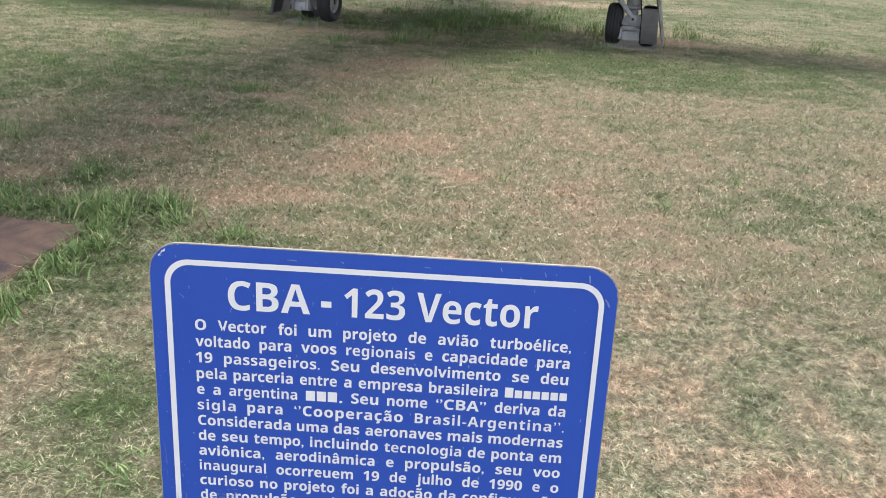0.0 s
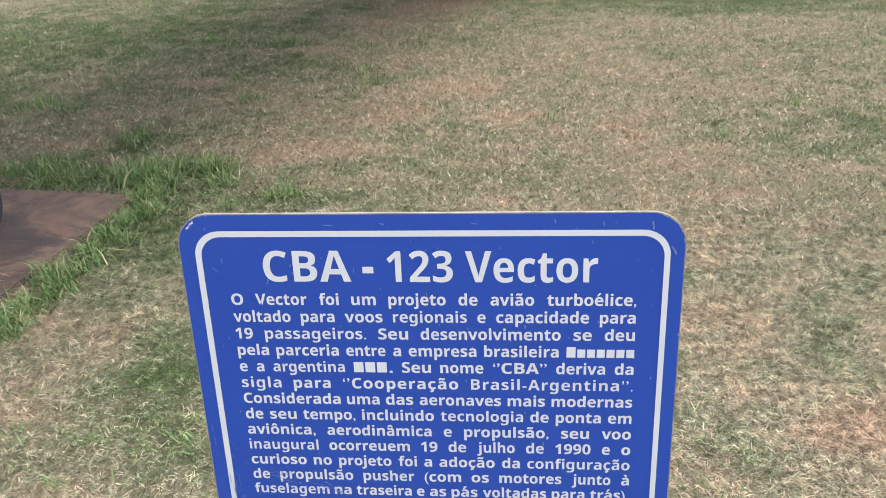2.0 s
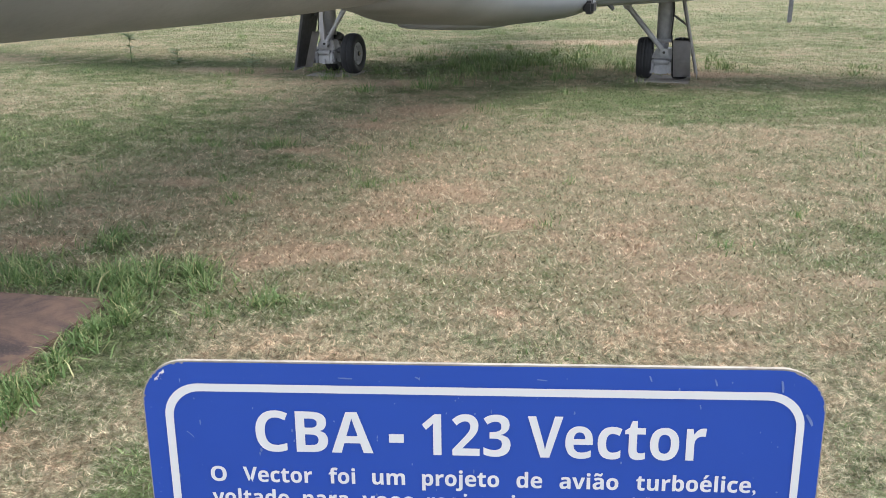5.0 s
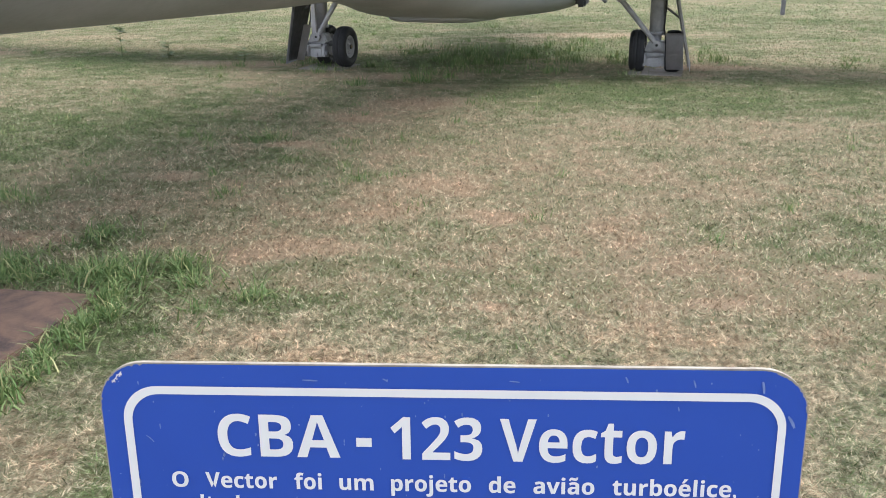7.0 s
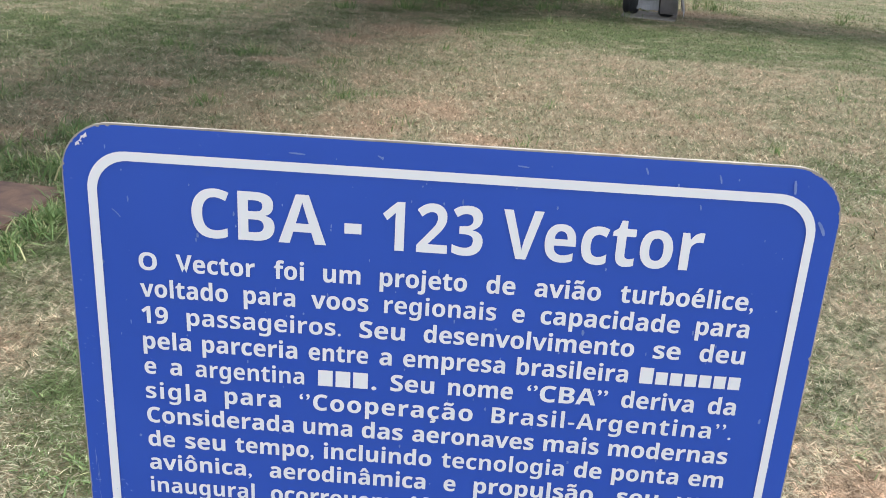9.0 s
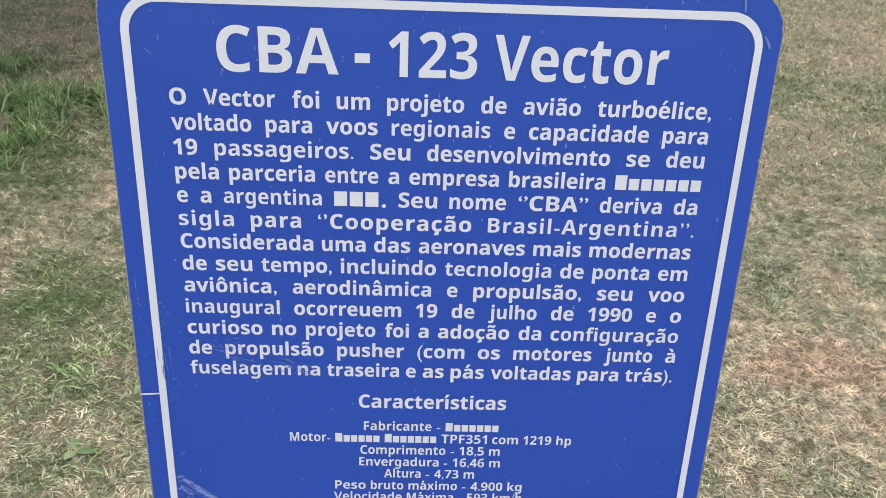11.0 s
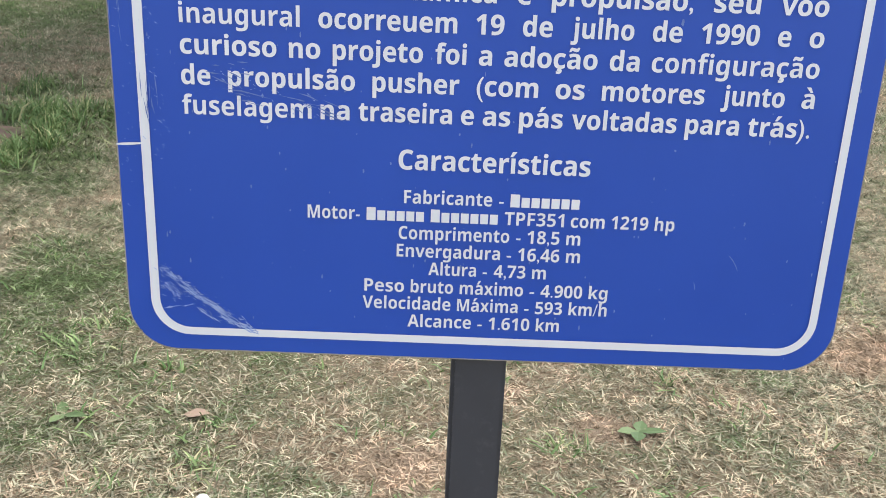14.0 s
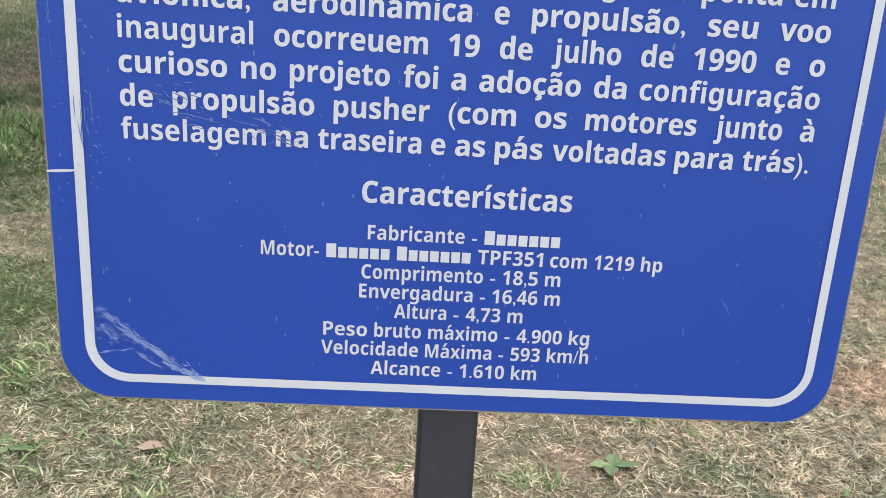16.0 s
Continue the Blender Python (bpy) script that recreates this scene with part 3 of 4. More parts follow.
def scatter(n, x0, x1, y0, y1, seed):
    rg = np.random.default_rng(seed)
    p = np.stack([rg.uniform(x0, x1, n), rg.uniform(y0, y1, n), np.zeros(n)], 1)
    q = (p[:, :2] - np.array([-1.215, 4.83]))
    c, s_ = math.cos(radians(6.0)), math.sin(radians(6.0))
    px, py = q[:, 0] * c - q[:, 1] * s_, q[:, 0] * s_ + q[:, 1] * c
    keep = ~((px < -0.02) & (px > -1.35) & (py < -0.02) & (py > -1.95))
    p = p[keep]
    thin = np.zeros(len(p))
    wob = 0.3 * np.sin(7 * p[:, 0] + 2 * np.sin(5 * p[:, 1])) + 0.25 * np.sin(11 * p[:, 1] + 3 * np.sin(6 * p[:, 0]))
    for x, y, rx, ry in BARE:
        d = np.hypot((p[:, 0] - x) / rx, (p[:, 1] - y) / ry) + wob * 0.9
        thin = np.maximum(thin, np.clip(1.25 - d, 0, 0.18))
    return p[rg.uniform(0, 1, len(p)) > thin]


def lawn(name, n, rect, lmin, lmax, w, lean, seed, simple=False, fade=(0.0, 0.0)):
    """fade: the depths over which the blades thin out at the near and the far edge."""
    p = scatter(n, *rect, seed)
    rg = np.random.default_rng(seed + 100)
    keep = np.ones(len(p))
    if fade[0]:
        keep = np.minimum(keep, (p[:, 1] - rect[2]) / fade[0])
    if fade[1]:
        keep = np.minimum(keep, (rect[3] - p[:, 1]) / fade[1])
    p = p[rg.uniform(0, 1, len(p)) < keep]
    L = rg.uniform(lmin, lmax, len(p)) * rg.uniform(0.5, 1.0, len(p))
    W = rg.uniform(0.6, 1.3, len(p)) * w
    return blade_field(name, p, L, W, lean, M_BLADE, "short dry mown grass with straw and green blades", "grass", seed, simple)


lawn("near_grass", 345000, (-1.3, 1.45, 1.95, 3.6), 0.016, 0.042, 0.0044, (1.34, 0.18), 1, False, (0.0, 0.3))
lawn("front_grass", 400000, (-1.3, 2.6, 3.3, 4.9), 0.018, 0.045, 0.0046, (1.25, 0.22), 11, True, (0.3, 0.6))
lawn("edge_grass", 90000, (1.45, 2.6, 1.95, 3.5), 0.022, 0.052, 0.005, (1.32, 0.18), 12, True)
lawn("mid_grass", 800000, (-5.2, 5.2, 4.2, 11.5), 0.018, 0.048, 0.0074, (1.0, 0.35), 2, True, (0.4, 4.0))
lawn("far_grass", 460000, (-8.5, 10.0, 7.5, 22.0), 0.018, 0.044, 0.010, (0.85, 0.3), 3, True, (4.0, 3.0))
lawn("distant_grass", 130000, (-16.0, 22.0, 18.0, 48.0), 0.03, 0.07, 0.022, (0.7, 0.3), 10, True, (4.0, 8.0))
lawn("surrounding_grass", 90000, (-7.0, 8.0, -4.0, 1.95), 0.04, 0.08, 0.012, (1.2, 0.27), 13, True)
lawn("flank_grass", 40000, (2.6, 8.0, 1.95, 4.6), 0.04, 0.08, 0.012, (1.2, 0.27), 14, True)
lawn("side_grass", 150000, (-4.5, -1.3, 2.0, 4.6), 0.024, 0.055, 0.0055, (1.2, 0.27), 4, True)


def tufts(name, places, per, lmin, lmax, w, lean, label, seed, material=None):
    """Clumps of longer blades: places are x, y, radius, weight."""
    rg = np.random.default_rng(seed)
    ps, ls, ws = [], [], []
    for x, y, r, k in places:
        n = max(6, int(per * k))
        a, d = rg.uniform(0, 2 * np.pi, n), np.abs(rg.normal(0, 0.55, n)) * r
        ps.append(np.stack([x + d * np.cos(a), y + d * np.sin(a), np.zeros(n)], 1))
        ls.append(rg.uniform(lmin, lmax, n) * min(1.3, 0.6 + 0.4 * k))
        ws.append(rg.uniform(0.6, 1.2, n) * w)
    return blade_field(name, np.concatenate(ps), np.concatenate(ls), np.concatenate(ws), lean, material or M_TALL, label, "grass", seed)


rg = np.random.default_rng(5)
edge = []
for t in np.linspace(-1.75, 0.0, 26):
    w = PAD @ Vector((rg.uniform(0.06, 0.2), t, 0))
    edge.append((w.x, w.y, 0.09, rg.uniform(0.5, 1.3)))
for t in np.linspace(-1.1, 0.05, 12):
    w = PAD @ Vector((t, rg.uniform(0.12, 0.3), 0))
    edge.append((w.x, w.y, 0.12, rg.uniform(0.35, 1.2)))
edge += [(-1.32, 5.1, 0.2, 2.2), (-0.97, 5.2, 0.2, 1.8), (-1.2, 5.3, 0.15, 0.8), (-0.85, 5.0, 0.15, 0.9), (-1.82, 5.2, 0.25, 2.0), (-0.53, 4.86, 0.16, 0.9), (-0.75, 4.7, 0.15, 0.6)]
tufts("pad_edge_grass", edge, 110, 0.05, 0.14, 0.0075, (0.85, 0.35), "long green grass growing over the slab's edge", 6)

mid = [(-1.3, 8.25, 0.2, 1.4), (-2.0, 8.31, 0.16, 0.6), (-0.98, 7.47, 0.2, 0.6), (-0.4, 6.93, 0.2, 0.7), (-1.17, 6.58, 0.2, 0.7), (-1.58, 5.68, 0.22, 1.3), (-2.52, 6.41, 0.22, 1.2), (0.35, 10.04, 0.3, 1.0),
       (0.18, 8.98, 0.18, 0.4), (-0.24, 8.22, 0.25, 0.4), (-0.67, 8.08, 0.2, 0.6), (1.7, 5.74, 0.14, 0.6), (2.24, 6.35, 0.1, 0.5), (0.75, 6.1, 0.1, 0.35), (-0.53, 7.3, 0.15, 0.4), (0.9, 9.6, 0.25, 0.6)]
for _ in range(50):
    mid.append((rg.uniform(-4.2, 4.2), rg.uniform(5.8, 11.0), rg.uniform(0.06, 0.2), rg.uniform(0.08, 0.3)))
for _ in range(30):
    mid.append((rg.uniform(-4.0, -1.2), rg.uniform(6.0, 10.6), rg.uniform(0.08, 0.22), rg.uniform(0.2, 0.6)))
tufts("lawn_tufts", mid, 80, 0.05, 0.14, 0.007, (0.75, 0.35), "scattered green tufts in the dry lawn", 7)

near = [(rg.uniform(-1.2, 2.6), rg.uniform(2.1, 5.0), rg.uniform(0.04, 0.12), rg.uniform(0.1, 0.4)) for _ in range(70)]
near += [(rg.uniform(-1.0, 1.0), rg.uniform(2.1, 3.6), rg.uniform(0.05, 0.11), rg.uniform(0.3, 0.8)) for _ in range(60)]
near += [(-0.35, 3.0, 0.15, 0.8), (-0.1, 3.5, 0.2, 0.7), (-0.6, 3.6, 0.2, 0.8), (1.12, 3.5, 0.08, 0.5), (0.92, 2.4, 0.08, 0.6), (0.1, 2.3, 0.12, 0.6)]
tufts("near_tufts", near, 60, 0.025, 0.065, 0.0056, (1.05, 0.3), "small green tufts in the dry lawn", 8)

far = [(-0.41, 11.5, 0.25, 1.9), (1.83, 15.89, 0.4, 1.2), (-0.65, 15.08, 0.5, 1.3), (1.35, 13.92, 0.3, 1.2), (0.8, 13.87, 0.3, 1.0), (0.0, 12.6, 0.3, 0.9), (-3.08, 12.61, 0.2, 0.7), (-2.42, 13.27, 0.2, 0.6), (3.42, 13.4, 0.3, 1.6), (4.84, 12.73, 0.3, 0.8)]
for _ in range(100):
    far.append((rg.normal(0.3, 1.3), rg.normal(13.6, 0.9), rg.uniform(0.1, 0.35), rg.uniform(0.3, 1.1)))
for _ in range(40):
    far.append((rg.uniform(-6.5, 7), rg.uniform(11.5, 20), rg.uniform(0.1, 0.3), rg.uniform(0.2, 0.7)))
far += [(5.2, 13.4, 0.3, 0.8), (-2.9, 12.9, 0.2, 0.8), (1.9, 15.2, 0.5, 1.5)]
tufts("shade_grass", far, 70, 0.05, 0.17, 0.010, (0.65, 0.35), "tall uncut grass under the aircraft", 9)


# ---- slabs ----
def slab(name, m, x0, x1, y0, y1, h, material, label):
    bm = bmesh.new()
    box(bm, x0, x1, y0, y1, -0.06, h, 0.008)
    ob = part(name, bm, material)
    ob.matrix_world = m
    return tagged(ob, label, "slab")


slab("concrete_slab", PAD, -1.35, 0.0, -1.95, 0.0, 0.022, M_PAD, "reddish stained concrete slab under the nose wheel")

# ---- aircraft ----
# aircraft axes: x to its starboard seen from ahead (camera's right), y towards the tail, z up
AIR = pose(0.37, 12.79, 0, 0, 0, -12.6)
plane = empty("aircraft", AIR, "grey-white twin-engined transport aircraft parked on grass", "aircraft")


def loft(bm, sections, seg=48, power=2.0):
    """Rings of (y, centre z, half width, half height up, half height down)."""
    rings = []
    for y, zc, w, hu, hd in sections:
        ring = []
        for i in range(seg):
            t = 2 * math.pi * i / seg
            c, s = math.cos(t), math.sin(t)
            k = 2.0 / power
            x = w * math.copysign(abs(c) ** k, c)
            z = zc + (hu if s > 0 else hd) * math.copysign(abs(s) ** k, s)
            ring.append(bm.verts.new((x, y, z)))
        rings.append(ring)
    for a, b in zip(rings, rings[1:]):
        for i in range(seg):
            j = (i + 1) % seg
            bm.faces.new((a[i], a[j], b[j], b[i]))
    for ring in (rings[0], rings[-1]):
        bm.faces.new(ring)
    bmesh.ops.recalc_face_normals(bm, faces=bm.faces[:])
    return bm


bm = bmesh.new()
loft(bm, [(-11.3, 1.78, 0.03, 0.03, 0.03), (-11.2, 1.79, 0.16, 0.15, 0.14), (-10.9, 1.83, 0.38, 0.36, 0.34), (-10.4, 1.93, 0.64, 0.64, 0.56), (-9.7, 2.07, 0.88, 0.95, 0.82), (-8.8, 2.2, 1.04, 1.1, 1.03),
          (-7.6, 2.25, 1.12, 1.15, 1.11), (-6.0, 2.26, 1.15, 1.16, 1.155), (-3.0, 2.26, 1.15, 1.16, 1.16), (0.0, 2.26, 1.15, 1.16, 1.16), (2.6, 2.28, 1.13, 1.14, 1.12), (4.6, 2.45, 0.95, 0.98, 0.95), (6.4, 2.7, 0.55, 0.6, 0.6), (7.4, 2.85, 0.1, 0.12, 0.12)])
part("fuselage", bm, M_SKIN, plane, "weathered pale grey fuselage", True)

bm = bmesh.new()
loft(bm, [(-5.0, 1.4, 0.3, 0.2, 0.29), (-4.4, 1.34, 0.5, 0.3, 0.3), (-3.7, 1.26, 0.66, 0.4, 0.32), (-2.9, 1.14, 0.86, 0.45, 0.32), (-2.0, 1.06, 1.08, 0.5, 0.325), (-1.0, 1.02, 1.38, 0.5, 0.315), (0.6, 1.02, 1.38, 0.5, 0.315),
          (1.6, 1.04, 1.22, 0.5, 0.31), (2.6, 1.15, 0.95, 0.4, 0.3), (3.4, 1.3, 0.45, 0.3, 0.2)], power=2.5)
part("belly_fairing", bm, M_SKIN, plane, "smooth bulging belly fairing", True)

bm = bmesh.new()
loft(bm, [(-3.0, 0.84, 0.18, 0.05, 0.03), (-2.7, 0.82, 0.36, 0.08, 0.055), (-2.1, 0.78, 0.46, 0.08, 0.065), (-1.4, 0.76, 0.5, 0.08, 0.075), (-0.6, 0.76, 0.4, 0.08, 0.06), (-0.2, 0.78, 0.2, 0.06, 0.03)], 32, 3.0)
part("keel_blister", bm, M_SKIN, plane, "shallow grey blister under the fairing", True)


def wing(side):
    """A tapered wing with dihedral; its root is inside the fairing."""
    bm = bmesh.new()
    prof = [(0.0, 0.0), (0.03, 0.045), (0.12, 0.085), (0.35, 0.105), (0.65, 0.075), (1.0, 0.008), (1.0, -0.004), (0.6, -0.03), (0.3, -0.045), (0.1, -0.04), (0.03, -0.025)]
    rings = []
    for x, y0, chord, z in ((0.9, -1.0, 2.35, 0.96), (1.4, -0.95, 2.25, 0.98), (4.2, -0.5, 1.75, 1.15), (8.3, 0.1, 1.0, 1.52), (8.5, 0.3, 0.7, 1.54)):
        rings.append([bm.verts.new((side * x, y0 + chord * c, z + chord * h)) for c, h in prof])
    n = len(prof)
    for a, b in zip(rings, rings[1:]):
        for i in range(n):
            j = (i + 1) % n
            bm.faces.new((a[i], a[j], b[j], b[i]))
    bm.faces.new(rings[0])
    bm.faces.new(rings[-1])
    bmesh.ops.recalc_face_normals(bm, faces=bm.faces[:])
    return part("wing", bm, M_SKIN, plane, "grey wing with dihedral")


wing(1), wing(-1)
# solid block, coloured dark for the shade inside the shoulder opening
bm = bmesh.new()
box(bm, 1.27, 1.385, -1.25, -0.95, 0.835, 0.98, 0.03)
part("intake_shade", bm, M_DARK, plane, "dark block standing for the shaded opening at the fairing's shoulder")
bm = bmesh.new()
tube(bm, (1.45, -0.75, 0.97), (1.55, -0.75, 0.86), 0.035, 0.02)
part("drain_mast", bm, M_GEARD, plane)


def tyre(bm, r, w, m, bead=0.62):
    h = w / 2
    return lathe(bm, [(r * bead, -h * 0.7), (r * 0.72, -h * 0.93), (r * 0.86, -h), (r * 0.95, -h * 0.82), (r * 0.99, -h * 0.5), (r * 0.985, -h * 0.44), (r * 0.985, -h * 0.38), (r, -h * 0.34), (r, -h * 0.05), (r * 0.985, -h * 0.03),
                      (r * 0.985, h * 0.03), (r, h * 0.05), (r, h * 0.34), (r * 0.985, h * 0.38), (r * 0.985, h * 0.44), (r * 0.99, h * 0.5), (r * 0.95, h * 0.82), (r * 0.86, h), (r * 0.72, h * 0.93), (r * bead, h * 0.7), (r * bead, -h * 0.7)], 48, m)


def rim_face(bm, r, holes, m, dish, hole_in=0.38, hole_out=0.64):
    """A wheel disc on the +x side with real oval openings between spokes, a raised lip and a hub."""
    lathe(bm, [(r * 0.72, dish - 0.012), (r * 0.745, dish - 0.006), (r * 0.90, dish + 0.028), (r * 0.955, dish + 0.034), (r * 0.97, dish + 0.038), (r * 1.02, dish + 0.03), (r * 1.0, dish - 0.03), (r * 0.72, dish - 0.03), (r * 0.72, dish - 0.012)], 40, m)
    lathe(bm, [(r * hole_out, dish - 0.02), (r * hole_out, dish - 0.008), (r * 0.73, dish - 0.01), (r * 0.73, dish - 0.024), (r * hole_out, dish - 0.02)], 40, m)
    lathe(bm, [(0, dish - 0.02), (r * hole_in, dish - 0.02), (r * hole_in, dish + 0.0), (r * 0.3, dish + 0.012), (r * 0.27, dish + 0.03), (r * 0.2, dish + 0.034), (r * 0.19, dish + 0.05), (r * 0.11, dish + 0.055), (r * 0.10, dish + 0.04), (0, dish + 0.04)], 32, m)
    for i in range(holes):
        a0, a1 = 2 * math.pi * (i + 0.27) / holes, 2 * math.pi * (i + 0.73) / holes
        vs = []
        for x in (dish - 0.02, dish - 0.004):
            for rr, sp in ((hole_in * 0.96, 0.02), (0.52, 0.0), (hole_out * 1.04, 0.02)):
                for a in (a0, a1):
                    aa = (a0 + a1) / 2 + (a - (a0 + a1) / 2) * (1.0 if sp == 0 else 1.25)
                    vs.append(bm.verts.new(m @ Vector((x, r * rr * math.cos(aa), r * rr * math.sin(aa)))))
        for k in (0, 2):
            bm.faces.new((vs[6 + k], vs[7 + k], vs[9 + k], vs[8 + k]))
            bm.faces.new((vs[k], vs[6 + k], vs[8 + k], vs[2 + k]))
            bm.faces.new((vs[1 + k], vs[3 + k], vs[9 + k], vs[7 + k]))
    return bm


def wheel(parent, x, y, r, w, outward, rim_r, holes, label, rim_material, lift=0.02):
    m = Matrix.Translation((x, y, r + lift))
    bm = tyre(bmesh.new(), r, w, m, rim_r / r)
    ty = part("wheel", bm, M_RUBBER, parent, label, False)
    for p in ty.data.polygons:
        p.use_smooth = True
    for sd in (1, -1):
        bm = bmesh.new()
        rim_face(bm, rim_r, holes, m @ Matrix.Diagonal((sd, 1, 1, 1)), w * 0.2)
        bmesh.ops.recalc_face_normals(bm, faces=bm.faces[:])
        part("rim", bm, rim_material, ty, "painted rim with oval holes")
        bm = bmesh.new()
        lathe(bm, [(0, w * 0.2 + 0.03), (rim_r * 0.17, w * 0.2 + 0.03), (rim_r * 0.17, w * 0.2 + 0.05), (rim_r * 0.13, w * 0.2 + 0.058), (rim_r * 0.07, w * 0.2 + 0.058), (rim_r * 0.06, w * 0.2 + 0.05), (0, w * 0.2 + 0.05)], 20, m @ Matrix.Diagonal((sd, 1, 1, 1)))
        part("hub_cap", bm, M_BRONZE, ty, "dull bronze hub nut")
        bm = bmesh.new()
        lathe(bm, [(rim_r * 0.205, w * 0.2 + 0.03), (rim_r * 0.205, w * 0.2 + 0.052), (rim_r * 0.175, w * 0.2 + 0.052), (rim_r * 0.175, w * 0.2 + 0.03)], 24, m @ Matrix.Diagonal((sd, 1, 1, 1)))
        part("hub_seal", bm, M_DARK, ty)
        for i in range(5):
            a = 2 * math.pi * (i * 2 + 0.02) / holes
            bm = bmesh.new()
            bolt = m @ Matrix.Diagonal((sd, 1, 1, 1))
            c = Vector((w * 0.2 - 0.01, rim_r * 0.665 * math.cos(a), rim_r * 0.665 * math.sin(a)))
            tube(bm, bolt @ c, bolt @ (c + Vector((0.014, 0, 0))), 0.006, seg=6)
            part("rim_bolt", bm, M_GEARD, ty)
    # dark drum behind the holes; its colour stands in for the hollow's shade
    bm = bmesh.new()
    lathe(bm, [(0, -w * 0.1), (rim_r * 0.97, -w * 0.1), (rim_r * 0.97, w * 0.1), (0, w * 0.1)], 32, m)
    part("wheel_hollow_shade", bm, M_DARK, ty)
    return ty


# nose leg
NY = -9.0
nose_first = set(scene.collection.objects)
nose = part("nose_leg", tube(tube(bmesh.new(), (0, NY, 0.28), (0, NY + 0.02, 0.62), 0.045), (0, NY + 0.02, 0.6), (0, NY + 0.05, 1.35), 0.068), M_RIM, plane, "white painted nose leg", False)
bm = bmesh.new()
tube(bm, (-0.18, NY, 0.224), (0.18, NY, 0.224), 0.026)
box(bm, -0.06, 0.06, NY - 0.06, NY + 0.06, 0.2, 0.36, 0.015)
part("axle", bm, M_GEAR, plane)
for s in (-1, 1):
    wheel(plane, s * 0.105, NY, 0.190, 0.13, s, 0.130, 10, "black nose tyre", M_DISC)
bm = bmesh.new()
box(bm, 0.04, 0.19, NY - 0.05, NY + 0.03, 0.715, 0.785, 0.008)
box(bm, 0.18, 0.245, NY - 0.06, NY + 0.04, 0.70, 0.785, 0.008)
tube(bm, (0.215, NY - 0.07, 0.765), (0.215, NY - 0.055, 0.765), 0.012, seg=10)
tube(bm, (0.215, NY - 0.07, 0.72), (0.215, NY - 0.055, 0.72), 0.008, seg=10)
bmesh.ops.translate(bm, verts=bm.verts[:], vec=(0.012, 0, -0.035))
part("steering_bracket", bm, M_RIM, plane, "white bolted bracket")
bm = bmesh.new()
box(bm, -0.085, 0.095, NY - 0.07, NY + 0.08, 0.66, 0.72, 0.012)
box(bm, -0.085, 0.095, NY - 0.07, NY + 0.08, 0.86, 0.93, 0.012)
box(bm, 0.06, 0.1, NY - 0.05, NY + 0.05, 0.6, 0.95, 0.01)
part("leg_collar", bm, M_RIM, plane)
for p, q in (((0.03, NY - 0.09, 0.64), (0.03, NY - 0.2, 0.5)), ((0.03, NY - 0.2, 0.5), (0.03, NY - 0.05, 0.34))):
    part("torque_link", tube(bmesh.new(), p, q, 0.018, seg=10), M_RIM, plane)


for ob in set(scene.collection.objects) - nose_first:
    if ob.parent == plane:
        ob.location.x = -0.205
        ob.location.y = 0.14
        ob.location.z = 0.008


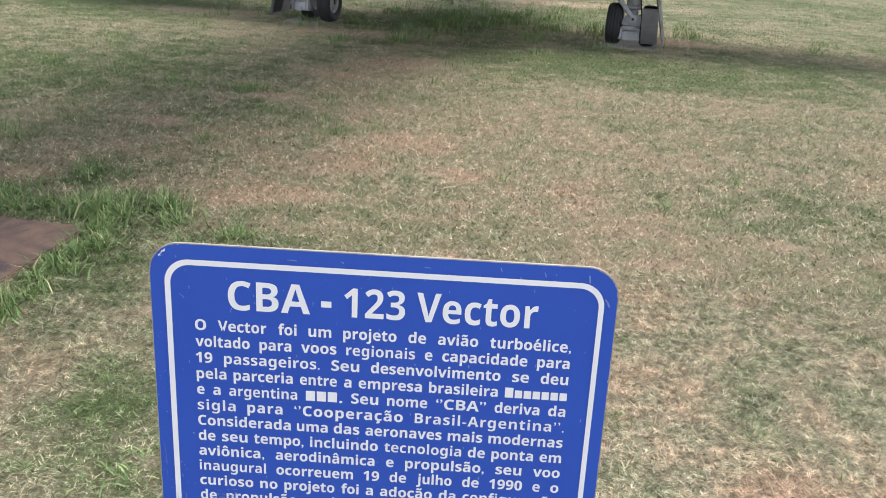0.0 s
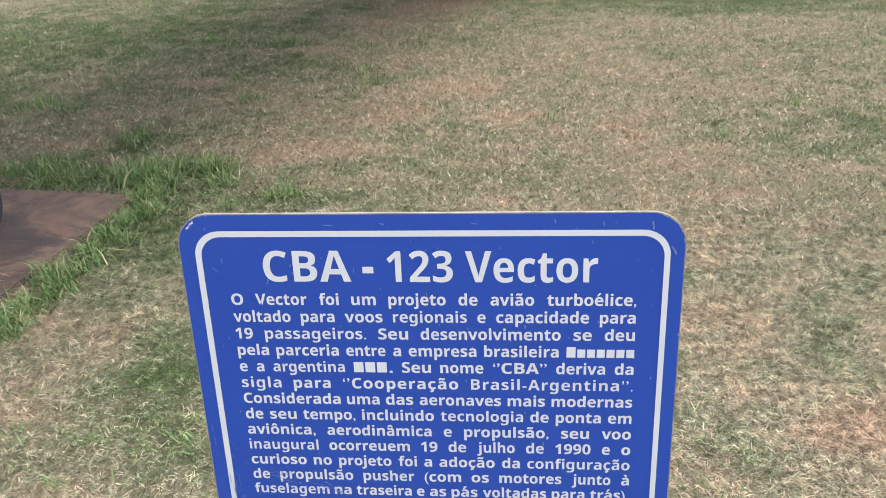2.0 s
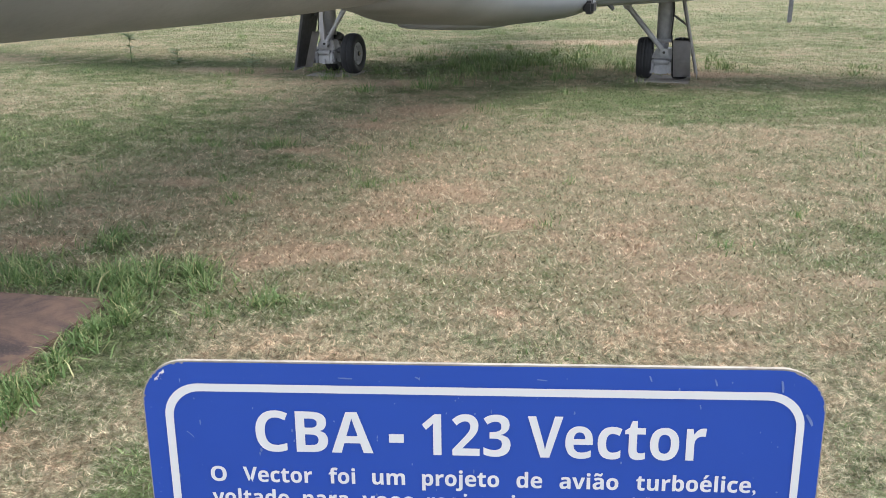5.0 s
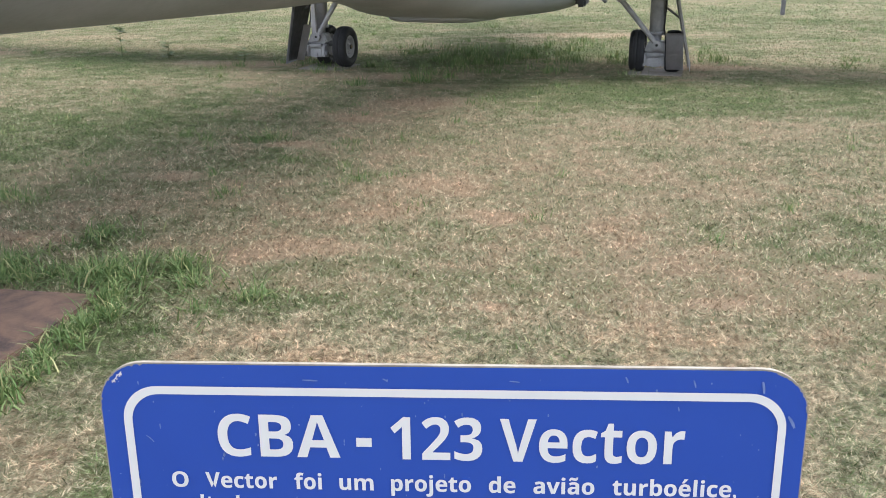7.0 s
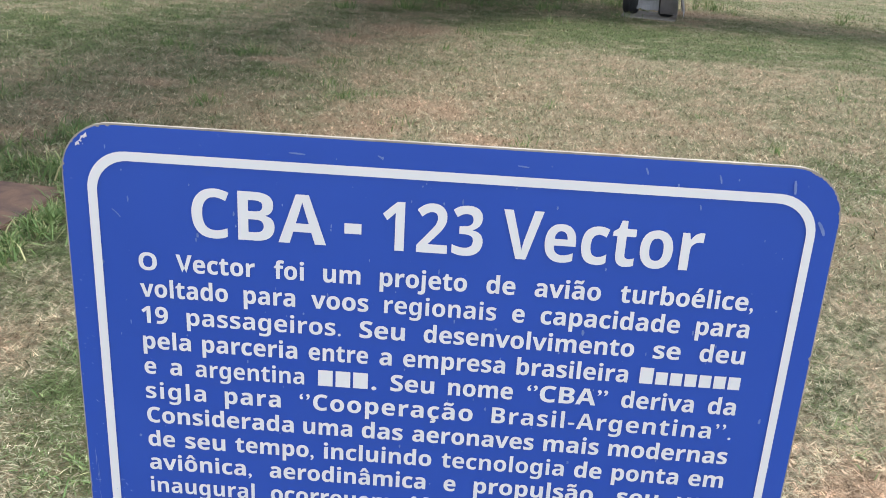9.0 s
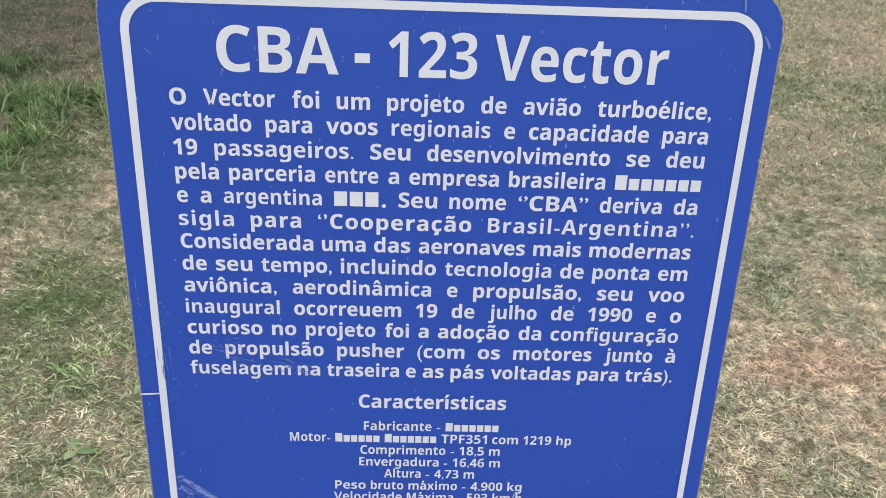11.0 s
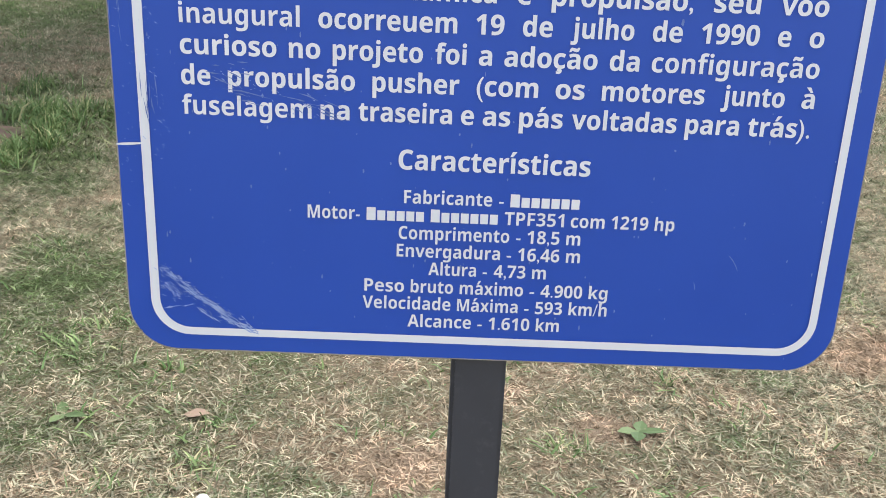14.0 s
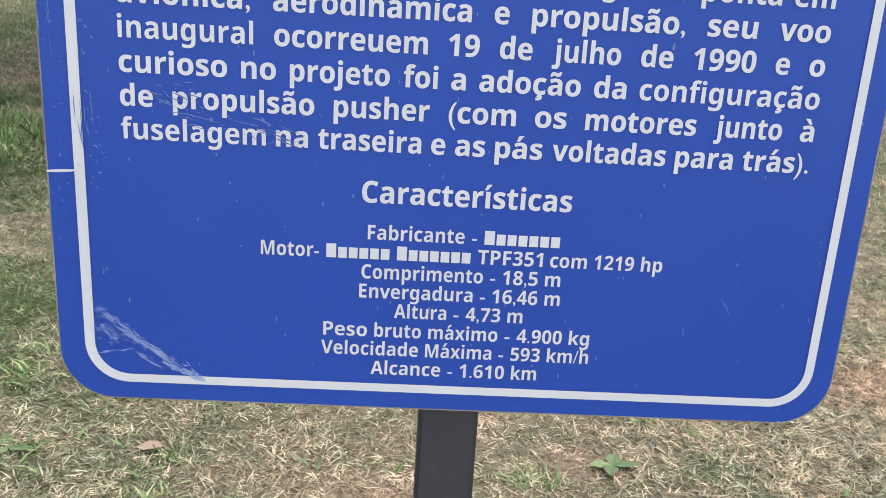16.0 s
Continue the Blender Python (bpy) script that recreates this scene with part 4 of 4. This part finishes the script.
def main_leg(s, drop, ahead):
    """One main leg: s is +1 on the camera's right; drop: how far its wheels stand in a dip."""
    x, d = (2.09 if s > 0 else -2.04), -drop
    first = set(scene.collection.objects)
    bm = bmesh.new()
    tube(bm, (x, 0.0, 0.26 + d), (x, 0.02, 0.5 + d), 0.06)
    tube(bm, (x, 0.02, 0.44 + d), (x, 0.05, 1.2), 0.09, 0.097, 20)
    tube(bm, (x, 0.02, 0.44 + d), (x, 0.022, 0.48 + d), 0.1, 0.1, 20)
    leg = part("main_leg", bm, M_GEAR, plane, "grey painted main leg", True)
    bm = bmesh.new()
    box(bm, x - 0.12, x + 0.12, -0.12, 0.12, 0.1 + d, 0.26 + d, 0.02)
    box(bm, x - 0.145, x - 0.095, -0.17, -0.06, 0.085 + d, 0.23 + d, 0.012)
    box(bm, x + 0.075, x + 0.125, -0.17, -0.06, 0.085 + d, 0.23 + d, 0.012)
    box(bm, x - 0.09, x + 0.08, -0.18, -0.1, 0.21 + d, 0.25 + d, 0.008)
    box(bm, x - 0.09, x + 0.08, -0.165, -0.1, 0.085 + d, 0.19 + d, 0.01)
    box(bm, x - 0.03, x + 0.02, -0.19, -0.15, 0.08 + d, 0.14 + d, 0.006)
    part("axle_block", bm, M_GEAR, leg, "grey axle housing")
    bm = bmesh.new()
    vs = [bm.verts.new((x + px, py, pz + d)) for py in (-0.13, 0.06) for px, pz in ((-0.13, 0.26), (0.14, 0.26), (0.11, 0.38), (-0.08, 0.38))]
    for f in ((0, 1, 2, 3), (7, 6, 5, 4), (0, 4, 5, 1), (1, 5, 6, 2), (2, 6, 7, 3), (3, 7, 4, 0)):
        bm.faces.new([vs[k] for k in f])
    bmesh.ops.recalc_face_normals(bm, faces=bm.faces[:])
    bmesh.ops.bevel(bm, geom=bm.edges[:], offset=0.012, segments=2, affect="EDGES")
    part("leg_yoke", bm, M_GEAR, leg)
    part("axle", tube(bmesh.new(), (x - 0.28, 0, 0.245 + d), (x + 0.28, 0, 0.245 + d), 0.035), M_GEARD, leg)
    bm = bmesh.new()
    low = Vector((x + 0.02, -0.15, 0.34 + d))
    top = Vector((x - 0.52 * s, -0.13, 0.96)) if s > 0 else Vector((x + 0.36, -0.13, 0.86))
    tube(bm, low, top, 0.028, 0.034, 12)
    tube(bm, low - Vector((0, 0.045, 0)), low + Vector((0, 0.045, 0)), 0.048, seg=16)
    up = low.lerp(top, 0.86)
    tube(bm, up - Vector((0, 0.05, 0)), up + Vector((0, 0.05, 0)), 0.045, seg=14)
    part("side_brace", bm, M_GEAR, leg, "grey folding side brace")
    part("pin", tube(bmesh.new(), low - Vector((0, 0.055, 0)), low - Vector((0, 0.04, 0)), 0.016, seg=12), M_DARK, leg)
    for k in (-1, 1):
        wheel(plane, x + (-0.13 if s < 0 and k < 0 else 0.21 * k), 0.2 if s < 0 and k < 0 else 0.0, 0.248 if s > 0 else 0.258, 0.18, k, 0.14, 10, "black main tyre", M_GEAR, 0.008 + d)
    # plate ahead of the outer wheel: curved on one leg, straight and leaning on the other
    bm = bmesh.new()
    rows = []
    if s > 0:
        for i in range(11):
            a = radians(-48 + 108 * i / 10)
            yy, zz = -0.262 * math.cos(a) ** 0.6, 0.255 + d + 0.262 * math.sin(a)
            lean = 0.03 * (1 - i / 10)
            rows.append([bm.verts.new((x + 0.118 + lean + 0.2 * k, yy, zz)) for k in (0, 1)])
    else:
        for i in range(5):
            k = i / 4
            rows.append([bm.verts.new((x - 0.225 + 0.125 * k + 0.095 * e, -0.285 + 0.02 * e, 0.05 + d + 0.45 * k)) for e in (0, 1)])
    for a, c in zip(rows, rows[1:]):
        bm.faces.new((a[0], a[1], c[1], c[0]))
    bmesh.ops.solidify(bm, geom=bm.faces[:], thickness=0.012)
    part("wheel_guard", bm, M_GUARD, leg, "curved pale plate ahead of the tyre" if s > 0 else "straight pale plate leaning against the leg", True)
    bm = bmesh.new()
    vs = [bm.verts.new((x + px, py, pz + d)) for py in (-0.16, -0.12) for px, pz in ((-0.04, 0.36), (0.01, 0.36), (0.0, 0.86), (-0.035, 0.86), (-0.06, 0.52))]
    bm.faces.new(vs[:5])
    bm.faces.new(vs[9:4:-1])
    for i in range(5):
        bm.faces.new((vs[i], vs[(i + 1) % 5], vs[5 + (i + 1) % 5], vs[5 + i]))
    bmesh.ops.recalc_face_normals(bm, faces=bm.faces[:])
    if s < 0:
        part("leg_bracket", bm, M_GUARD, leg, "tall pale bracket plate")
    else:
        bm.free()
    for k in (-1, 1):
        bm = bmesh.new()
        tube(bm, (x + 0.125 * k, -0.15, 0.12 + d), (x + 0.16 * k, -0.15, 0.12 + d), 0.035, seg=14)
        part("brake_line", bm, M_GEARD, leg)
    # tall door panel outboard of the leg
    e = 0.0 if s > 0 else 0.14
    bm = bmesh.new()
    pts = [(x + s * (0.18 + e), -0.28, 1.05), (x + s * (0.18 + e), 0.3, 1.07), (x + s * (0.42 + e), 0.28, 0.06 + d), (x + s * (0.42 + e), -0.2, 0.04 + d)]
    f = bm.faces.new([bm.verts.new(p) for p in pts])
    bmesh.ops.solidify(bm, geom=[f], thickness=0.06)
    door = part("gear_door", bm, M_GEAR, plane, "tall grey gear door")
    bm = bmesh.new()
    pts = [(x + s * (0.165 + e), -0.24, 1.03), (x + s * (0.165 + e), 0.27, 1.03), (x + s * (0.395 + e), 0.25, 0.08 + d), (x + s * (0.395 + e), -0.16, 0.08 + d)]
    f = bm.faces.new([bm.verts.new(p) for p in pts])
    bmesh.ops.solidify(bm, geom=[f], thickness=0.01)
    part("door_liner", bm, M_GEARD, door, "dark inner face of the door")
    part("door_rod", tube(bmesh.new(), (x + s * 0.03, 0.1, 0.8), (x + s * 0.28, 0.1, 0.62), 0.013, seg=10), M_GEARD, leg)
    bm = bmesh.new()
    pts = [(x + 0.085 * s, -0.06, 1.08), (x + 0.1 * s, -0.08, 0.8), (x + 0.09 * s, -0.09, 0.55), (x + 0.12 * s, -0.12, 0.36 + d), (x + 0.15 * s, -0.1, 0.26 + d)]
    for p, q in zip(pts, pts[1:]):
        tube(bm, p, q, 0.008, seg=8)
    part("brake_hose", bm, M_RUBBER, leg)
    for ob in set(scene.collection.objects) - first:
        if ob.parent == plane:
            ob.location.y = -ahead
    if s < 0:
        leg.location.x, leg.location.z = -0.13, 0.06
    return leg


main_leg(1, 0.0, 0.0), main_leg(-1, 0.02, 0.3)
for s, dz in ((1, 0.0), (-1, -0.03)):
    slab("wheel_slab", AIR @ Matrix.Translation((2.09 * s, -0.15 + 0.15 * s, dz)), -0.3, 0.34, -0.34, 0.36, 0.012, M_SLAB, "pale concrete slab under the main wheels")

# ---- chock, debris ----
bm = bmesh.new()
vs = [bm.verts.new(p) for p in ((-0.11, -0.09, 0.022), (0.11, -0.09, 0.022), (0.11, 0.08, 0.022), (-0.11, 0.08, 0.022), (-0.11, -0.06, 0.095), (0.11, -0.06, 0.095), (0.11, 0.0, 0.095), (-0.11, 0.0, 0.095))]
for f in ((0, 3, 2, 1), (4, 5, 6, 7), (0, 1, 5, 4), (1, 2, 6, 5), (2, 3, 7, 6), (3, 0, 4, 7)):
    bm.faces.new([vs[i] for i in f])
bmesh.ops.bevel(bm, geom=bm.edges[:], offset=0.008, segments=2, affect="EDGES")
chock = part("wheel_chock", bm, M_RUBBER)
chock.matrix_world = AIR @ pose(-0.02, NY - 0.2, 0)
tagged(chock, "black rubber wheel chock on the slab", "chock")

w = AIR @ Vector((0.15, NY - 0.1, 0))
rg = np.random.default_rng(21)
n = 90
p = np.stack([w.x + rg.normal(0, 0.05, n), w.y + rg.normal(0, 0.045, n), 0.024 + rg.uniform(0, 0.02, n)], 1)
blade_field("straw_debris", p, rg.uniform(0.03, 0.08, n), rg.uniform(0.002, 0.005, n), (1.4, 0.12), M_STRAW, "dead straw blown against the wheel", "straw", 22)

bm = bmesh.new()
bmesh.ops.create_icosphere(bm, subdivisions=3, radius=0.0125)
for v in bm.verts:
    v.co *= 1 + 0.18 * noise.noise(v.co * 70)
    v.co.z *= 0.85
pebble = part("pebble", bm, M_RIM, smooth=True)
pebble.location = (0.109, 2.469, 0.016)
tagged(pebble, "small white pebble lying in the grass", "pebble")


def weed(name, x, y, leaves, size, seed, mat=None, label="broad-leaved green weed in the lawn", height=0.0):
    rnd = random.Random(seed)
    bm = bmesh.new()
    for i in range(leaves):
        a = 2 * math.pi * i / leaves + rnd.uniform(-0.4, 0.4)
        L, W = size * rnd.uniform(0.6, 1.1), size * rnd.uniform(0.16, 0.26)
        d, n = Vector((math.cos(a), math.sin(a), 0)), Vector((-math.sin(a), math.cos(a), 0))
        z = height * rnd.random()
        rise = rnd.uniform(0.15, 0.6)
        pts = [(0.0, 0.15), (0.35, 1.0), (0.7, 0.8), (1.0, 0.05)]
        row = []
        for t, ww in pts:
            c = d * L * t + Vector((0, 0, 0.006 + z + L * rise * t * (1 - 0.55 * t)))
            row.append((bm.verts.new(c - n * W * ww), bm.verts.new(c + Vector((0, 0, -0.15 * W * ww))), bm.verts.new(c + n * W * ww)))
        for p, q in zip(row, row[1:]):
            bm.faces.new((p[0], p[1], q[1], q[0]))
            bm.faces.new((p[1], p[2], q[2], q[1]))
    if height:
        tube(bm, (0, 0, 0), (0.01, 0, height), 0.006, 0.003, 6)
    ob = part(name, bm, mat or M_WEED)
    ob.location = (x, y, 0)
    return tagged(ob, label, "weed")


weed("weed", -0.225, 2.722, 3, 0.05, 1)
weed("weed", 1.02, 2.30, 5, 0.05, 2)
weed("weed", 0.889, 2.759, 4, 0.06, 3)
weed("weed", -4.88, 13.83, 16, 0.16, 4, None, "tall leafy weed stalk in the grass", 0.42)
weed("weed", -4.13, 13.66, 16, 0.18, 5, None, "tall leafy weed stalk in the grass", 0.2)
weed("weed", -2.95, 13.3, 12, 0.16, 6, None, "tall leafy weed stalk in the grass", 0.2)
weed("dry_leaf", 0.000, 2.744, 1, 0.075, 7, M_DRYLEAF, "brown dry leaf on the lawn")
weed("dry_leaf", -0.5, 4.2, 1, 0.06, 8, M_DRYLEAF, "brown dry leaf on the lawn")

bm = bmesh.new()
pts = [(0, 0, 0.012), (0.08, 0.05, 0.02), (0.14, 0.12, 0.018), (0.2, 0.14, 0.012)]
for p, q in zip(pts, pts[1:]):
    tube(bm, p, q, 0.004, 0.003, 6)
twig = part("twig", bm, M_STRAW)
twig.location = (0.42, 5.83, 0)
tagged(twig, "thin dry twig lying on the lawn", "twig")

bm = bmesh.new()
box(bm, -0.04, 0.04, -0.04, 0.04, -0.1, 1.6, 0.006)
fp = part("fence_post", bm, M_GEARD)
fp.location = (6.65, 21.6, 0)
tagged(fp, "plain grey post standing in the lawn", "post")
